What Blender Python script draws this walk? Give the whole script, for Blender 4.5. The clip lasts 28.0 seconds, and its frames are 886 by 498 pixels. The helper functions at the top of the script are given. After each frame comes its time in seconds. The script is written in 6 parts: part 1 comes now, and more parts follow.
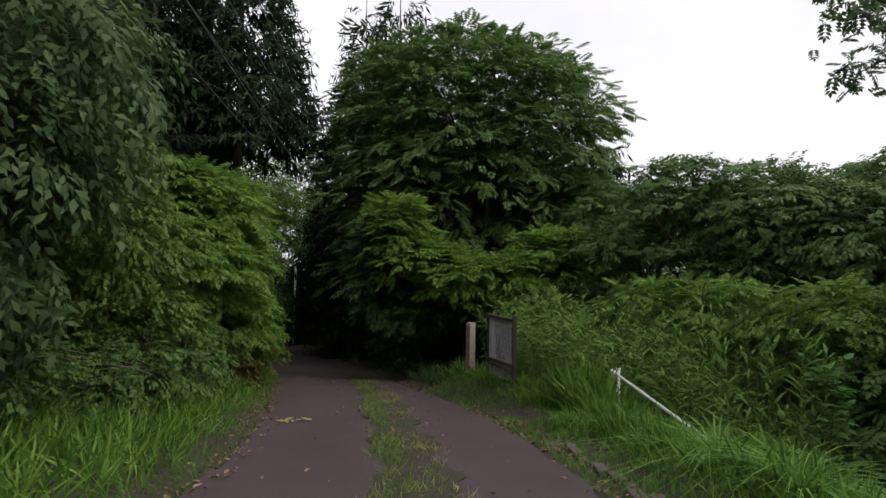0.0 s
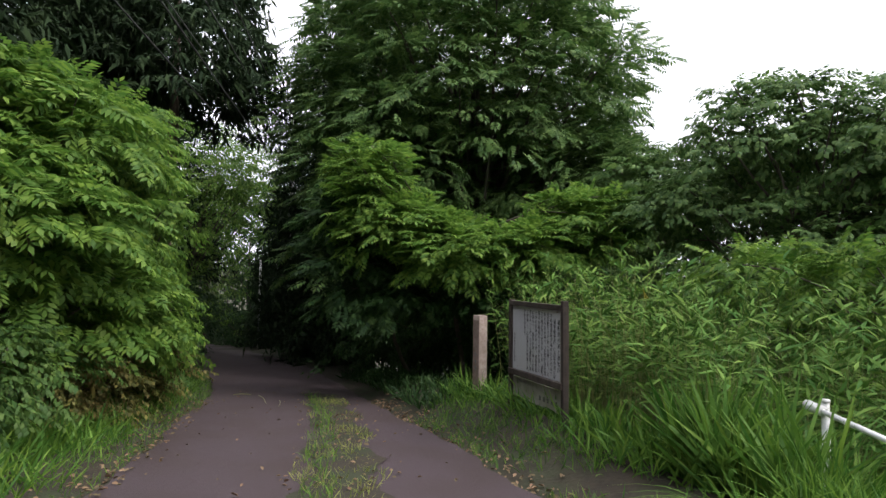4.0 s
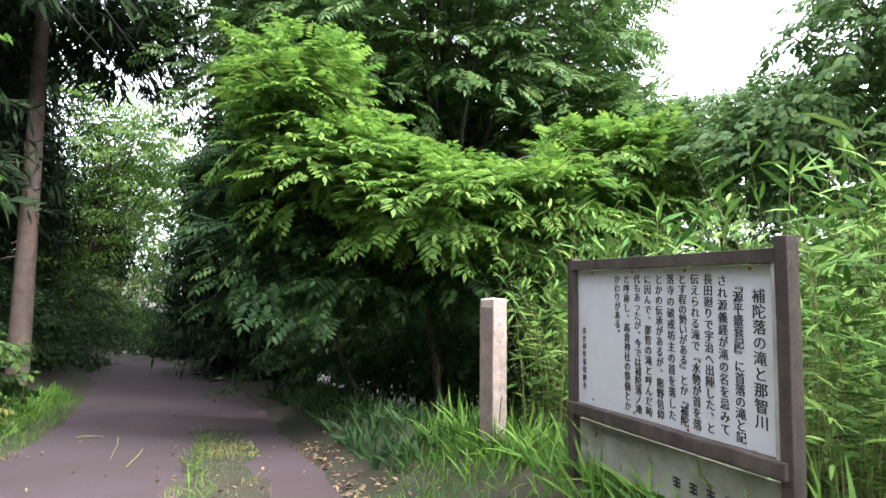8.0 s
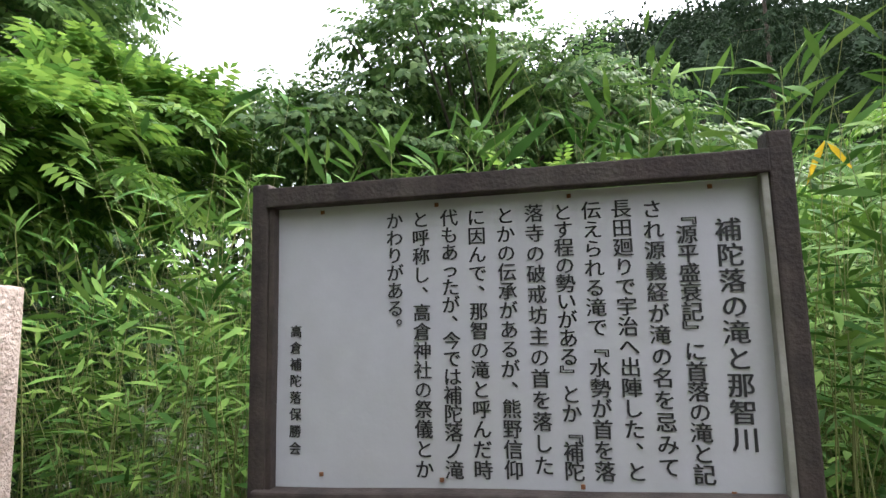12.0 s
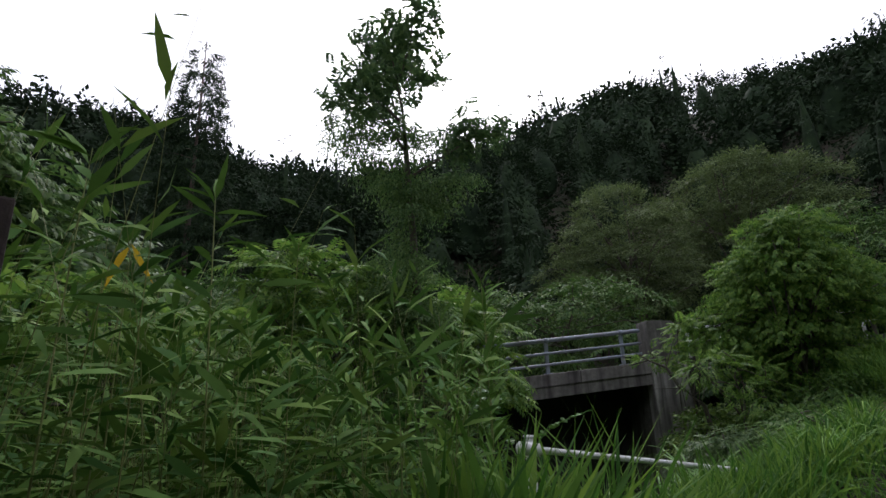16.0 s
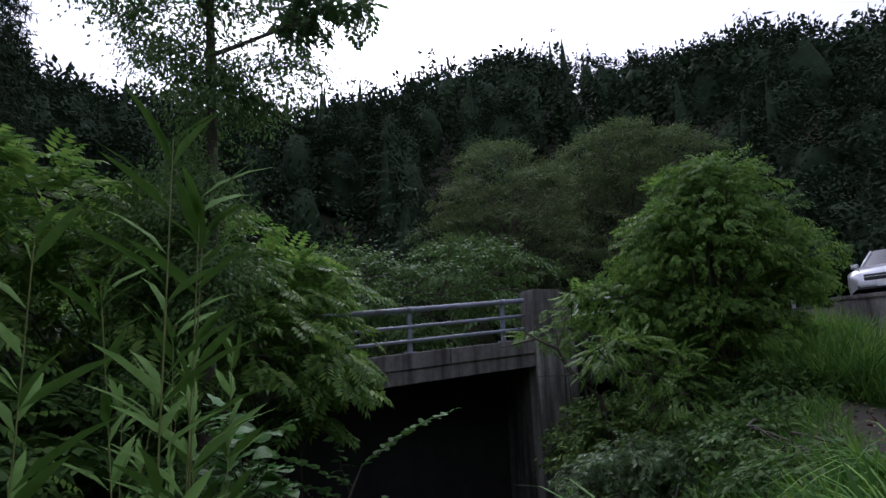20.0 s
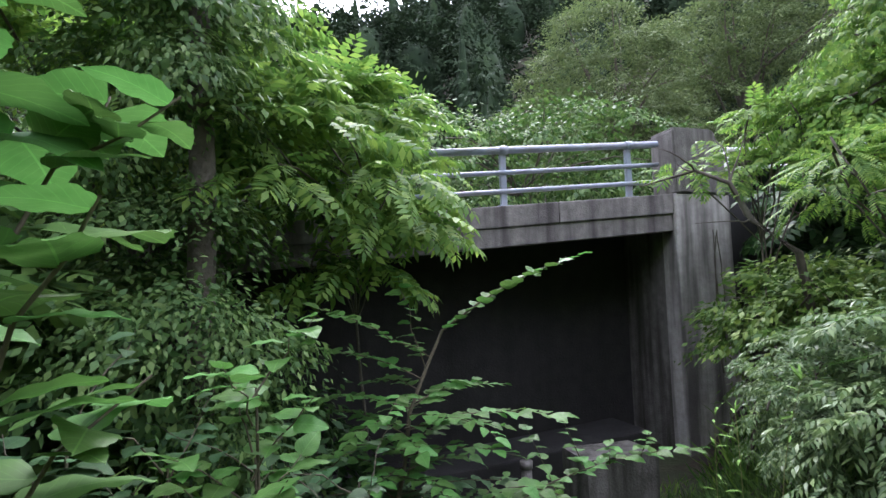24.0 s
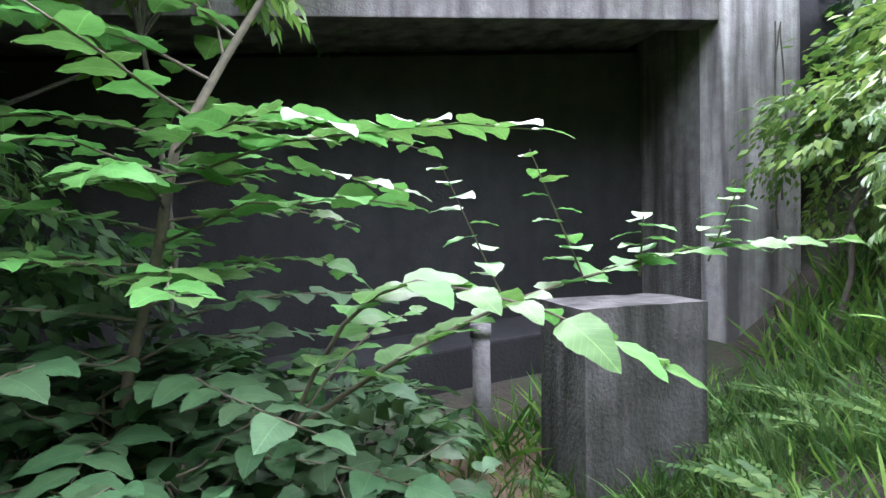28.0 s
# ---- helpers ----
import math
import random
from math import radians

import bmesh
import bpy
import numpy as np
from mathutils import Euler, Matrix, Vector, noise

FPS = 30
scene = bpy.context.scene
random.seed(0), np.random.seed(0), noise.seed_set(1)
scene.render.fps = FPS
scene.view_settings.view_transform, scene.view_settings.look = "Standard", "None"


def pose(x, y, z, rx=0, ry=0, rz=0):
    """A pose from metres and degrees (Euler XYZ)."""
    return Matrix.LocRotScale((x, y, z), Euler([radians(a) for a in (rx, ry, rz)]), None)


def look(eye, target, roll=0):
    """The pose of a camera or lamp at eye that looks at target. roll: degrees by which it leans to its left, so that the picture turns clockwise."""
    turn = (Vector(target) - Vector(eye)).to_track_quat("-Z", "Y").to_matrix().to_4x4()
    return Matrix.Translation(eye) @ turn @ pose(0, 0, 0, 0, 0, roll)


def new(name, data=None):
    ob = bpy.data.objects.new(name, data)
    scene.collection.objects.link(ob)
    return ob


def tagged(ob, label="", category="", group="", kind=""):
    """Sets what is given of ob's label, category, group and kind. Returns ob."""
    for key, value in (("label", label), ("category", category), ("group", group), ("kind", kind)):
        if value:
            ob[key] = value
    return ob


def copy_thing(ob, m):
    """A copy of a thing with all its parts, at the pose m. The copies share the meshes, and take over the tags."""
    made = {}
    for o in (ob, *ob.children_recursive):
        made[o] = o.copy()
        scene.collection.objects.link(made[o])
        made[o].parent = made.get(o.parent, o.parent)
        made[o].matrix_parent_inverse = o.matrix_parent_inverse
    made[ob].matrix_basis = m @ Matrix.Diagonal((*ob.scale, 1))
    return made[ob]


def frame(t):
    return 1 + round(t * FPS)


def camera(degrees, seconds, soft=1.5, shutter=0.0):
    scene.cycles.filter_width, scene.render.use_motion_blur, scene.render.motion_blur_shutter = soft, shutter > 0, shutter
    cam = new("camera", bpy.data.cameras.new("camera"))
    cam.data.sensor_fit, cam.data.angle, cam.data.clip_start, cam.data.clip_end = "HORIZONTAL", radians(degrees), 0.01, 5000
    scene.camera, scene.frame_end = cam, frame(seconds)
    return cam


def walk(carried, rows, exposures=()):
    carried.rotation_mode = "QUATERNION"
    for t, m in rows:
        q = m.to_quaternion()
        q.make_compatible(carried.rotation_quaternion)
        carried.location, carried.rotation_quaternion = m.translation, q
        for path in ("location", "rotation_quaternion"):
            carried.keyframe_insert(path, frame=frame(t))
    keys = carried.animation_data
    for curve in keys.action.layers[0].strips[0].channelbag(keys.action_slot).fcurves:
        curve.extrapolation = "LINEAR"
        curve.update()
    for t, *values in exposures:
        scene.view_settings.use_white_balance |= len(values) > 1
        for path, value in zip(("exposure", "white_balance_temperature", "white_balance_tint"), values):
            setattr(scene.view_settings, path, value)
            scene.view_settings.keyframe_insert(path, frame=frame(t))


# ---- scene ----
cam = camera(78.8, 28.0)
METRES, EYE, TILT, LEAN, TURN = 22.0, 1.5, 0.0, 0.0, 0.0
ROWS = [
    (0.0, 0.0, 0.0, 0.0, -0.06, 3.01, -1.08),
    (0.5, -0.0014, 0.0264, -0.0026, -0.58, 3.04, -1.02),
    (1.0, -0.0014, 0.0541, -0.0054, -0.84, 3.09, -0.98),
    (1.5, -0.0032, 0.0823, -0.0094, -1.16, 3.11, -0.93),
    (2.0, -0.0037, 0.1099, -0.0115, -1.27, 3.12, -0.91),
    (2.5, -0.006, 0.1383, -0.0152, -1.4, 3.13, -0.83),
    (3.0, -0.0065, 0.1668, -0.0187, -1.56, 3.15, -0.82),
    (3.5, -0.0083, 0.1959, -0.0224, -1.75, 3.16, -0.77),
    (5.5, -0.0094, 0.3079, -0.0339, -2.61, 3.33, -0.54),
    (6.0, -0.0099, 0.3339, -0.0379, -3.28, 3.44, -0.52),
    (6.5, -0.0108, 0.3601, -0.0408, -3.61, 3.46, -0.45),
    (7.0, -0.0135, 0.3844, -0.0428, -4.28, 3.51, -0.47),
    (7.5, -0.014, 0.4086, -0.0452, -5.15, 3.59, -0.52),
    (8.0, -0.0146, 0.4319, -0.0486, -7.05, 3.77, -0.55),
    (8.5, -0.0139, 0.4541, -0.0521, -9.39, 3.88, -0.49),
    (9.0, -0.0162, 0.4738, -0.0549, -12.5, 3.98, -0.49),
    (9.5, -0.0181, 0.4899, -0.0568, -18.53, 4.15, -0.23),
    (10.0, -0.0176, 0.5038, -0.0594, -26.59, 4.5, 0.01),
    (10.5, -0.0178, 0.5153, -0.0613, -42.0, 4.6, 0.52),
    (11.0, -0.0133, 0.5259, -0.0626, -54.37, 4.52, 1.32),
    (11.5, -0.0127, 0.5391, -0.0618, -60.66, 4.77, 1.62),
    (13.5, -0.0109, 0.5496, -0.0598, -68.71, 13.48, 1.18),
    (14.0, -0.0105, 0.5491, -0.0595, -74.99, 15.55, 1.18),
    (14.5, -0.0098, 0.5439, -0.0599, -88.47, 16.46, 1.51),
    (15.0, -0.0062, 0.5373, -0.0604, -102.72, 16.86, 1.9),
    (15.5, -0.0015, 0.5312, -0.0605, -113.42, 16.81, 2.12),
    (16.0, 0.0062, 0.5251, -0.0596, -120.91, 16.75, 2.22),
    (16.5, 0.0143, 0.5139, -0.0588, -126.67, 16.68, 2.34),
    (17.0, 0.0253, 0.501, -0.0581, -129.75, 16.65, 2.4),
    (17.5, 0.0386, 0.4878, -0.0558, -132.13, 16.63, 2.31),
    (18.0, 0.0546, 0.4713, -0.0533, -133.26, 16.52, 2.31),
    (18.5, 0.0702, 0.4579, -0.0475, -133.68, 16.11, 2.28),
    (19.0, 0.0833, 0.4407, -0.0442, -133.98, 15.17, 2.25),
    (19.5, 0.0966, 0.4279, -0.0421, -133.91, 13.64, 2.21),
    (20.0, 0.1095, 0.4178, -0.0405, -133.81, 12.64, 2.13),
    (20.5, 0.1214, 0.4071, -0.0427, -133.11, 11.88, 2.05),
    (22.5, 0.169, 0.3709, -0.0653, -132.26, 5.45, 1.71),
    (23.0, 0.1859, 0.3626, -0.0697, -131.59, 5.02, 1.79),
    (23.5, 0.2016, 0.3534, -0.0777, -128.22, 5.05, 1.71),
    (24.0, 0.2109, 0.3454, -0.0792, -125.52, 4.95, 1.55),
    (24.5, 0.2218, 0.3364, -0.0872, -123.66, 4.7, 1.18),
    (25.0, 0.2288, 0.3228, -0.0946, -123.44, 2.71, 1.22),
    (25.5, 0.2355, 0.3113, -0.0988, -123.48, -0.34, 1.17),
    (26.0, 0.2476, 0.3008, -0.1059, -123.97, -0.64, 1.01),
    (26.5, 0.2595, 0.2882, -0.1152, -124.25, -0.71, 0.96),
    (27.0, 0.2672, 0.2776, -0.1203, -124.42, -1.03, 1.0),
    (27.5, 0.2791, 0.2681, -0.1294, -125.37, -1.33, 1.08),
    (28.0, 0.2883, 0.2581, -0.134, -126.21, -1.54, 1.26),
]
walk(cam, [(t, pose(0, 0, EYE, TILT, LEAN, TURN) @ pose(METRES * x, METRES * y, METRES * z, 90 + pitch, roll, yaw)) for t, x, y, z, yaw, pitch, roll in ROWS],
     [(0.0, 0.1, 6700, 13), (2.0, 0.32, 6650, 13), (3.5, 0.78, 6500, 13), (5.5, 1.8, 6300, 13), (7.0, 2.5, 6250, 13), (8.0, 2.7, 6150, 13), (10.0, 2.7, 6300, 13), (11.5, 2.35, 6300, 13), (13.5, 1.65, 6300, 14), (14.5, 1.0, 6250, 15), (16.0, 0.1, 6150, 16), (17.0, -0.3, 5700, 20), (18.0, -0.65, 5450, 24), (19.0, -0.5, 5450, 25), (20.0, -0.05, 5600, 25), (20.5, 0.15, 5650, 24), (22.5, 1.15, 6100, 18), (23.5, 1.85, 5950, 21), (25.0, 2.65, 5750, 23), (26.0, 2.95, 5750, 23), (28.0, 3.75, 5700, 23)])
# ------------------------------------------------------------------ light
SUN_AZ, SUN_EL = 125.0, 46.0          # clockwise from +y, and above the horizon
world = bpy.data.worlds.new("overcast_sky")
scene.world = world
world.use_nodes = True
wn, wl = world.node_tree.nodes, world.node_tree.links
sky = wn.new("ShaderNodeTexSky")
sky.sky_type, sky.sun_disc = "NISHITA", False
sky.sun_elevation, sky.sun_rotation = radians(SUN_EL), radians(SUN_AZ)
sky.dust_density, sky.air_density = 6.0, 1.0
pale = wn.new("ShaderNodeHueSaturation")
pale.inputs["Saturation"].default_value = 0.3
wl.new(sky.outputs[0], pale.inputs["Color"])
cloud = wn.new("ShaderNodeTexNoise")
cloud.inputs["Scale"].default_value = 2.2
cloud.inputs["Detail"].default_value = 5
span = wn.new("ShaderNodeMapRange")
span.inputs["From Min"].default_value, span.inputs["From Max"].default_value = 0.3, 0.7
span.inputs["To Min"].default_value, span.inputs["To Max"].default_value = 0.86, 1.12
wl.new(cloud.outputs["Fac"], span.inputs["Value"])
veil = wn.new("ShaderNodeMix")
veil.data_type, veil.blend_type = "RGBA", "MULTIPLY"
veil.inputs["Factor"].default_value = 1.0
deck = wn.new("ShaderNodeMix")                # an even cloud deck over most of the clear sky's gradient
deck.data_type = "RGBA"
deck.inputs["Factor"].default_value = 0.6
deck.inputs["B"].default_value = (8.2, 8.35, 8.9, 1)
wl.new(pale.outputs[0], deck.inputs["A"])
wl.new(deck.outputs["Result"], veil.inputs["A"])
wl.new(span.outputs[0], veil.inputs["B"])
back = wn["Background"]
back.inputs["Strength"].default_value = 0.15
wl.new(veil.outputs["Result"], back.inputs["Color"])

sun = new("sun", bpy.data.lights.new("sun", "SUN"))
sun.data.energy, sun.data.angle, sun.data.color = 0.9, radians(20), (1.0, 0.96, 0.9)
sun_dir = Vector((math.sin(radians(SUN_AZ)) * math.cos(radians(SUN_EL)),
                  math.cos(radians(SUN_AZ)) * math.cos(radians(SUN_EL)), math.sin(radians(SUN_EL))))
sun.matrix_world = look(sun_dir * 60, (0, 0, 0))


# ------------------------------------------------------------------ materials
def material(name, colors, rough=0.7, scale=8.0, bump=0.0, bump_scale=40.0, metal=0.0, island=0.0,
             through_light=0.0, dirt=None, dirt_amount=0.0, dirt_scale=1.5, streak=False, each=0.0, spec=0.5):
    """Noise between two colours, stains at a second scale, relief, random change from piece to piece."""
    m = bpy.data.materials.new(name)
    m.use_nodes = True
    n, l = m.node_tree.nodes, m.node_tree.links
    b = n["Principled BSDF"]
    b.inputs["Roughness"].default_value = rough
    b.inputs["Metallic"].default_value = metal
    b.inputs["Specular IOR Level"].default_value = spec
    co = n.new("ShaderNodeTexCoord")
    t = n.new("ShaderNodeTexNoise")
    t.inputs["Scale"].default_value, t.inputs["Detail"].default_value = scale, 6
    t.inputs["Roughness"].default_value = 0.65
    l.new(co.outputs["Object"], t.inputs["Vector"])
    ramp = n.new("ShaderNodeValToRGB")
    ramp.color_ramp.elements[0].position, ramp.color_ramp.elements[1].position = 0.32, 0.68
    ramp.color_ramp.elements[0].color = (*colors[0], 1)
    ramp.color_ramp.elements[1].color = (*colors[1], 1)
    l.new(t.outputs["Fac"], ramp.inputs["Fac"])
    out = ramp.outputs["Color"]
    if dirt:
        d = n.new("ShaderNodeTexNoise")
        d.inputs["Scale"].default_value, d.inputs["Detail"].default_value = dirt_scale, 8
        if streak:
            mp = n.new("ShaderNodeMapping")
            mp.inputs["Scale"].default_value = (3.0, 3.0, 0.25)
            l.new(co.outputs["Object"], mp.inputs["Vector"])
            l.new(mp.outputs[0], d.inputs["Vector"])
        else:
            l.new(co.outputs["Object"], d.inputs["Vector"])
        r2 = n.new("ShaderNodeMapRange")
        r2.inputs["From Min"].default_value, r2.inputs["From Max"].default_value = 0.42, 0.66
        r2.inputs["To Max"].default_value = dirt_amount
        l.new(d.outputs["Fac"], r2.inputs["Value"])
        mx = n.new("ShaderNodeMix")
        mx.data_type = "RGBA"
        mx.inputs["B"].default_value = (*dirt, 1)
        l.new(r2.outputs[0], mx.inputs["Factor"])
        l.new(out, mx.inputs["A"])
        out = mx.outputs["Result"]
    if island or each:
        hs = n.new("ShaderNodeHueSaturation")
        g = n.new("ShaderNodeNewGeometry") if island else n.new("ShaderNodeObjectInfo")
        amount = island or each
        mr = n.new("ShaderNodeMapRange")
        mr.inputs["To Min"].default_value, mr.inputs["To Max"].default_value = 1 - amount, 1 + amount
        l.new(g.outputs["Random Per Island" if island else "Random"], mr.inputs["Value"])
        l.new(mr.outputs[0], hs.inputs["Value"])
        if island:
            mh = n.new("ShaderNodeMapRange")
            mh.inputs["To Min"].default_value, mh.inputs["To Max"].default_value = 0.5 + 0.06 * amount, 0.5 - 0.06 * amount
            l.new(g.outputs["Random Per Island"], mh.inputs["Value"])
            l.new(mh.outputs[0], hs.inputs["Hue"])
        l.new(out, hs.inputs["Color"])
        out = hs.outputs["Color"]
    l.new(out, b.inputs["Base Color"])
    if bump:
        t2 = n.new("ShaderNodeTexNoise")
        t2.inputs["Scale"].default_value, t2.inputs["Detail"].default_value = bump_scale, 6
        l.new(co.outputs["Object"], t2.inputs["Vector"])
        bp = n.new("ShaderNodeBump")
        bp.inputs["Strength"].default_value, bp.inputs["Distance"].default_value = bump, 0.02
        l.new(t2.outputs["Fac"], bp.inputs["Height"])
        l.new(bp.outputs[0], b.inputs["Normal"])
    if through_light:
        tr = n.new("ShaderNodeBsdfTranslucent")
        l.new(out, tr.inputs["Color"])
        ms = n.new("ShaderNodeMixShader")
        ms.inputs[0].default_value = through_light
        l.new(b.outputs[0], ms.inputs[1])
        l.new(tr.outputs[0], ms.inputs[2])
        l.new(ms.outputs[0], n["Material Output"].inputs["Surface"])
    return m


def leaf_mat(name, a, b, island=0.35, rough=0.58, tl=0.38, spec=0.3):
    return material(name, (a, b), rough=rough, scale=1.3, island=island, through_light=tl, spec=spec)


M_LEAF = leaf_mat("leaf_mid_green", (0.055, 0.115, 0.024), (0.1, 0.19, 0.045))
M_LEAF_BRIGHT = leaf_mat("leaf_fresh_green", (0.105, 0.2, 0.032), (0.165, 0.3, 0.055), tl=0.48)
# on plants below the great tree this dark green also stands for shade
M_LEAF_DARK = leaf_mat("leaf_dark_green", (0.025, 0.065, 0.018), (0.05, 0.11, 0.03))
M_LEAF_GREY = leaf_mat("leaf_grey_green", (0.05, 0.1, 0.035), (0.1, 0.17, 0.06))
M_LEAF_CROWN = leaf_mat("leaf_crown_green", (0.07, 0.138, 0.035), (0.12, 0.212, 0.062))
M_LEAF_YELLOWISH = leaf_mat("leaf_yellow_green", (0.08, 0.155, 0.026), (0.14, 0.235, 0.046))
M_CEDAR = leaf_mat("cedar_needles", (0.013, 0.03, 0.011), (0.027, 0.052, 0.018), rough=0.9, tl=0.08)
# hill seen against the light: its backlit shade is in this leaf colour
M_FAR = leaf_mat("backlit_forest_leaf", (0.011, 0.024, 0.01), (0.024, 0.046, 0.016), island=0.2, rough=0.95, tl=0.06)
M_SASA = leaf_mat("bamboo_grass_leaf", (0.082, 0.172, 0.031), (0.146, 0.273, 0.064), island=0.45, tl=0.14, rough=0.75, spec=0.12)
M_GRASS = leaf_mat("grass_blade", (0.07, 0.17, 0.02), (0.15, 0.29, 0.05), island=0.4)
M_GRASS_DRY = leaf_mat("yellow_grass_blade", (0.2, 0.26, 0.05), (0.34, 0.36, 0.12), island=0.35)
M_LEAF_SILVER = leaf_mat("silvery_leaf", (0.095, 0.17, 0.058), (0.175, 0.265, 0.105), rough=0.45, spec=0.5)
M_PAMPAS = leaf_mat("pampas_blade", (0.1, 0.24, 0.03), (0.18, 0.35, 0.07), island=0.4)
# darker copy of the sapling leaf: shade on low leaves put into colour
M_SAPLING_SHADED = leaf_mat("shaded_sapling_leaf", (0.034, 0.08, 0.03), (0.06, 0.12, 0.045), island=0.3, rough=0.58, tl=0.25, spec=0.28)
M_SAPLING = leaf_mat("sapling_leaf", (0.06, 0.165, 0.032), (0.105, 0.235, 0.055), island=0.3, rough=0.5, tl=0.36, spec=0.28)
M_RUSSET = leaf_mat("russet_leaf", (0.13, 0.11, 0.03), (0.17, 0.19, 0.05), island=0.5)
M_YELLOW = leaf_mat("yellow_leaf", (0.6, 0.4, 0.02), (0.75, 0.5, 0.04), island=0.1)
M_FALLEN = leaf_mat("fallen_leaf", (0.34, 0.3, 0.09), (0.5, 0.44, 0.18), island=0.2)
M_LEAF_OLIVE = leaf_mat("leaf_pale_olive", (0.078, 0.118, 0.036), (0.128, 0.178, 0.066), island=0.25)


def veined(m, strength=0.45):
    """Paler midrib and side veins on single leaves that lie along their own x axis."""
    n, l = m.node_tree.nodes, m.node_tree.links
    co = n.new("ShaderNodeTexCoord")
    sep = n.new("ShaderNodeSeparateXYZ")
    l.new(co.outputs["Object"], sep.inputs[0])

    def calc(op, a, b):
        k = n.new("ShaderNodeMath")
        k.operation = op
        for i, q in enumerate((a, b)):
            if isinstance(q, float):
                k.inputs[i].default_value = q
            elif q is not None:
                l.new(q, k.inputs[i])
        return k.outputs[0]

    off = calc("ABSOLUTE", sep.outputs["Y"], None)
    rib = calc("LESS_THAN", off, 0.009)
    slant = calc("SUBTRACT", sep.outputs["X"], calc("MULTIPLY", off, 0.9))
    side = calc("LESS_THAN", calc("FRACT", calc("MULTIPLY", slant, 9.0), None), 0.1)
    vein = calc("MAXIMUM", rib, calc("MULTIPLY", side, 0.45))
    shade = n.new("ShaderNodeHueSaturation")
    info = n.new("ShaderNodeObjectInfo")
    tone = calc("ADD", calc("MULTIPLY", info.outputs["Random"], 0.55), 0.68)
    l.new(calc("ADD", tone, calc("MULTIPLY", vein, strength)), shade.inputs["Value"])
    l.new(calc("ADD", calc("MULTIPLY", info.outputs["Random"], 0.03), 0.485), shade.inputs["Hue"])
    b = n["Principled BSDF"]
    src = b.inputs["Base Color"].links[0].from_socket
    targets = [k.to_socket for k in src.links]
    l.new(src, shade.inputs["Color"])
    for k in targets:
        l.new(shade.outputs[0], k)
    bp = n.new("ShaderNodeBump")
    bp.inputs["Strength"].default_value, bp.inputs["Distance"].default_value = 0.5, 0.01
    bp.invert = True
    l.new(vein, bp.inputs["Height"])
    l.new(bp.outputs[0], b.inputs["Normal"])


veined(M_SAPLING)
veined(M_SAPLING_SHADED)
M_LITTER = material("dead_leaf", ((0.12, 0.078, 0.04), (0.26, 0.185, 0.1)), 0.8, 5, island=0.45)
M_TWIG = material("twig_bark", ((0.06, 0.055, 0.035), (0.12, 0.1, 0.06)), 0.8, 20, 0.3, 60)
M_BARK = material("bark", ((0.055, 0.045, 0.035), (0.12, 0.1, 0.08)), 0.9, 6, 0.8, 25, dirt=(0.05, 0.07, 0.03), dirt_amount=0.4)
M_BARK_CEDAR = material("cedar_bark", ((0.07, 0.048, 0.038), (0.15, 0.105, 0.085)), 0.9, 4, 0.9, 18, dirt=(0.16, 0.15, 0.13), dirt_amount=0.35)
M_CULM = material("bamboo_culm", ((0.16, 0.2, 0.05), (0.3, 0.3, 0.12)), 0.5, 6, island=0.2)
M_ASPHALT = material("asphalt", ((0.052, 0.036, 0.04), (0.08, 0.056, 0.063)), 0.85, 60, 0.5, 160,
                     dirt=(0.05, 0.032, 0.03), dirt_amount=0.7, dirt_scale=0.9)
M_SOIL = material("soil", ((0.024, 0.019, 0.013), (0.052, 0.04, 0.025)), 0.95, 5, 0.7, 20, dirt=(0.03, 0.045, 0.015), dirt_amount=0.8)
M_MUD = material("damp_mud", ((0.09, 0.055, 0.03), (0.15, 0.095, 0.055)), 0.6, 3, 0.5, 14)
M_CONCRETE = material("weathered_concrete", ((0.15, 0.139, 0.126), (0.26, 0.243, 0.224)), 0.85, 9, 0.45, 45,
                      dirt=(0.045, 0.038, 0.038), dirt_amount=0.9, dirt_scale=1.4, streak=True)
M_CONCRETE_PALE = material("pale_streaked_concrete", ((0.3, 0.284, 0.26), (0.46, 0.44, 0.41)), 0.85, 7, 0.5, 45,
                           dirt=(0.06, 0.055, 0.05), dirt_amount=0.85, dirt_scale=1.6, streak=True)
M_CONCRETE_WET = material("damp_mossy_concrete", ((0.065, 0.06, 0.052), (0.14, 0.132, 0.12)), 0.9, 6, 0.7, 40,
                          dirt=(0.025, 0.025, 0.017), dirt_amount=0.95, dirt_scale=2.2, streak=True)
# near-black base holds the shade under the deck; the streaks are stains
M_CONCRETE_DARK = material("shaded_stained_concrete", ((0.015, 0.0145, 0.014), (0.03, 0.0285, 0.027)), 0.85, 5, 0.35, 35,
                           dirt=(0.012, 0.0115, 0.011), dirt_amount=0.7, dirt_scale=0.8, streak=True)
M_CONCRETE_STAINED = material("stained_concrete", ((0.1, 0.094, 0.085), (0.19, 0.18, 0.165)), 0.9, 6, 0.7, 40,
                              dirt=(0.035, 0.033, 0.024), dirt_amount=0.95, dirt_scale=1.8, streak=True)
M_KERB = material("mossy_kerb", ((0.06, 0.05, 0.042), (0.11, 0.09, 0.075)), 0.9, 10, 0.6, 40, dirt=(0.06, 0.06, 0.03), dirt_amount=0.8)
M_RAIL = material("blue_grey_rail_paint", ((0.2, 0.235, 0.29), (0.28, 0.32, 0.385)), 0.45, 12, 0.08, 60, dirt=(0.16, 0.13, 0.1), dirt_amount=0.45, dirt_scale=5)
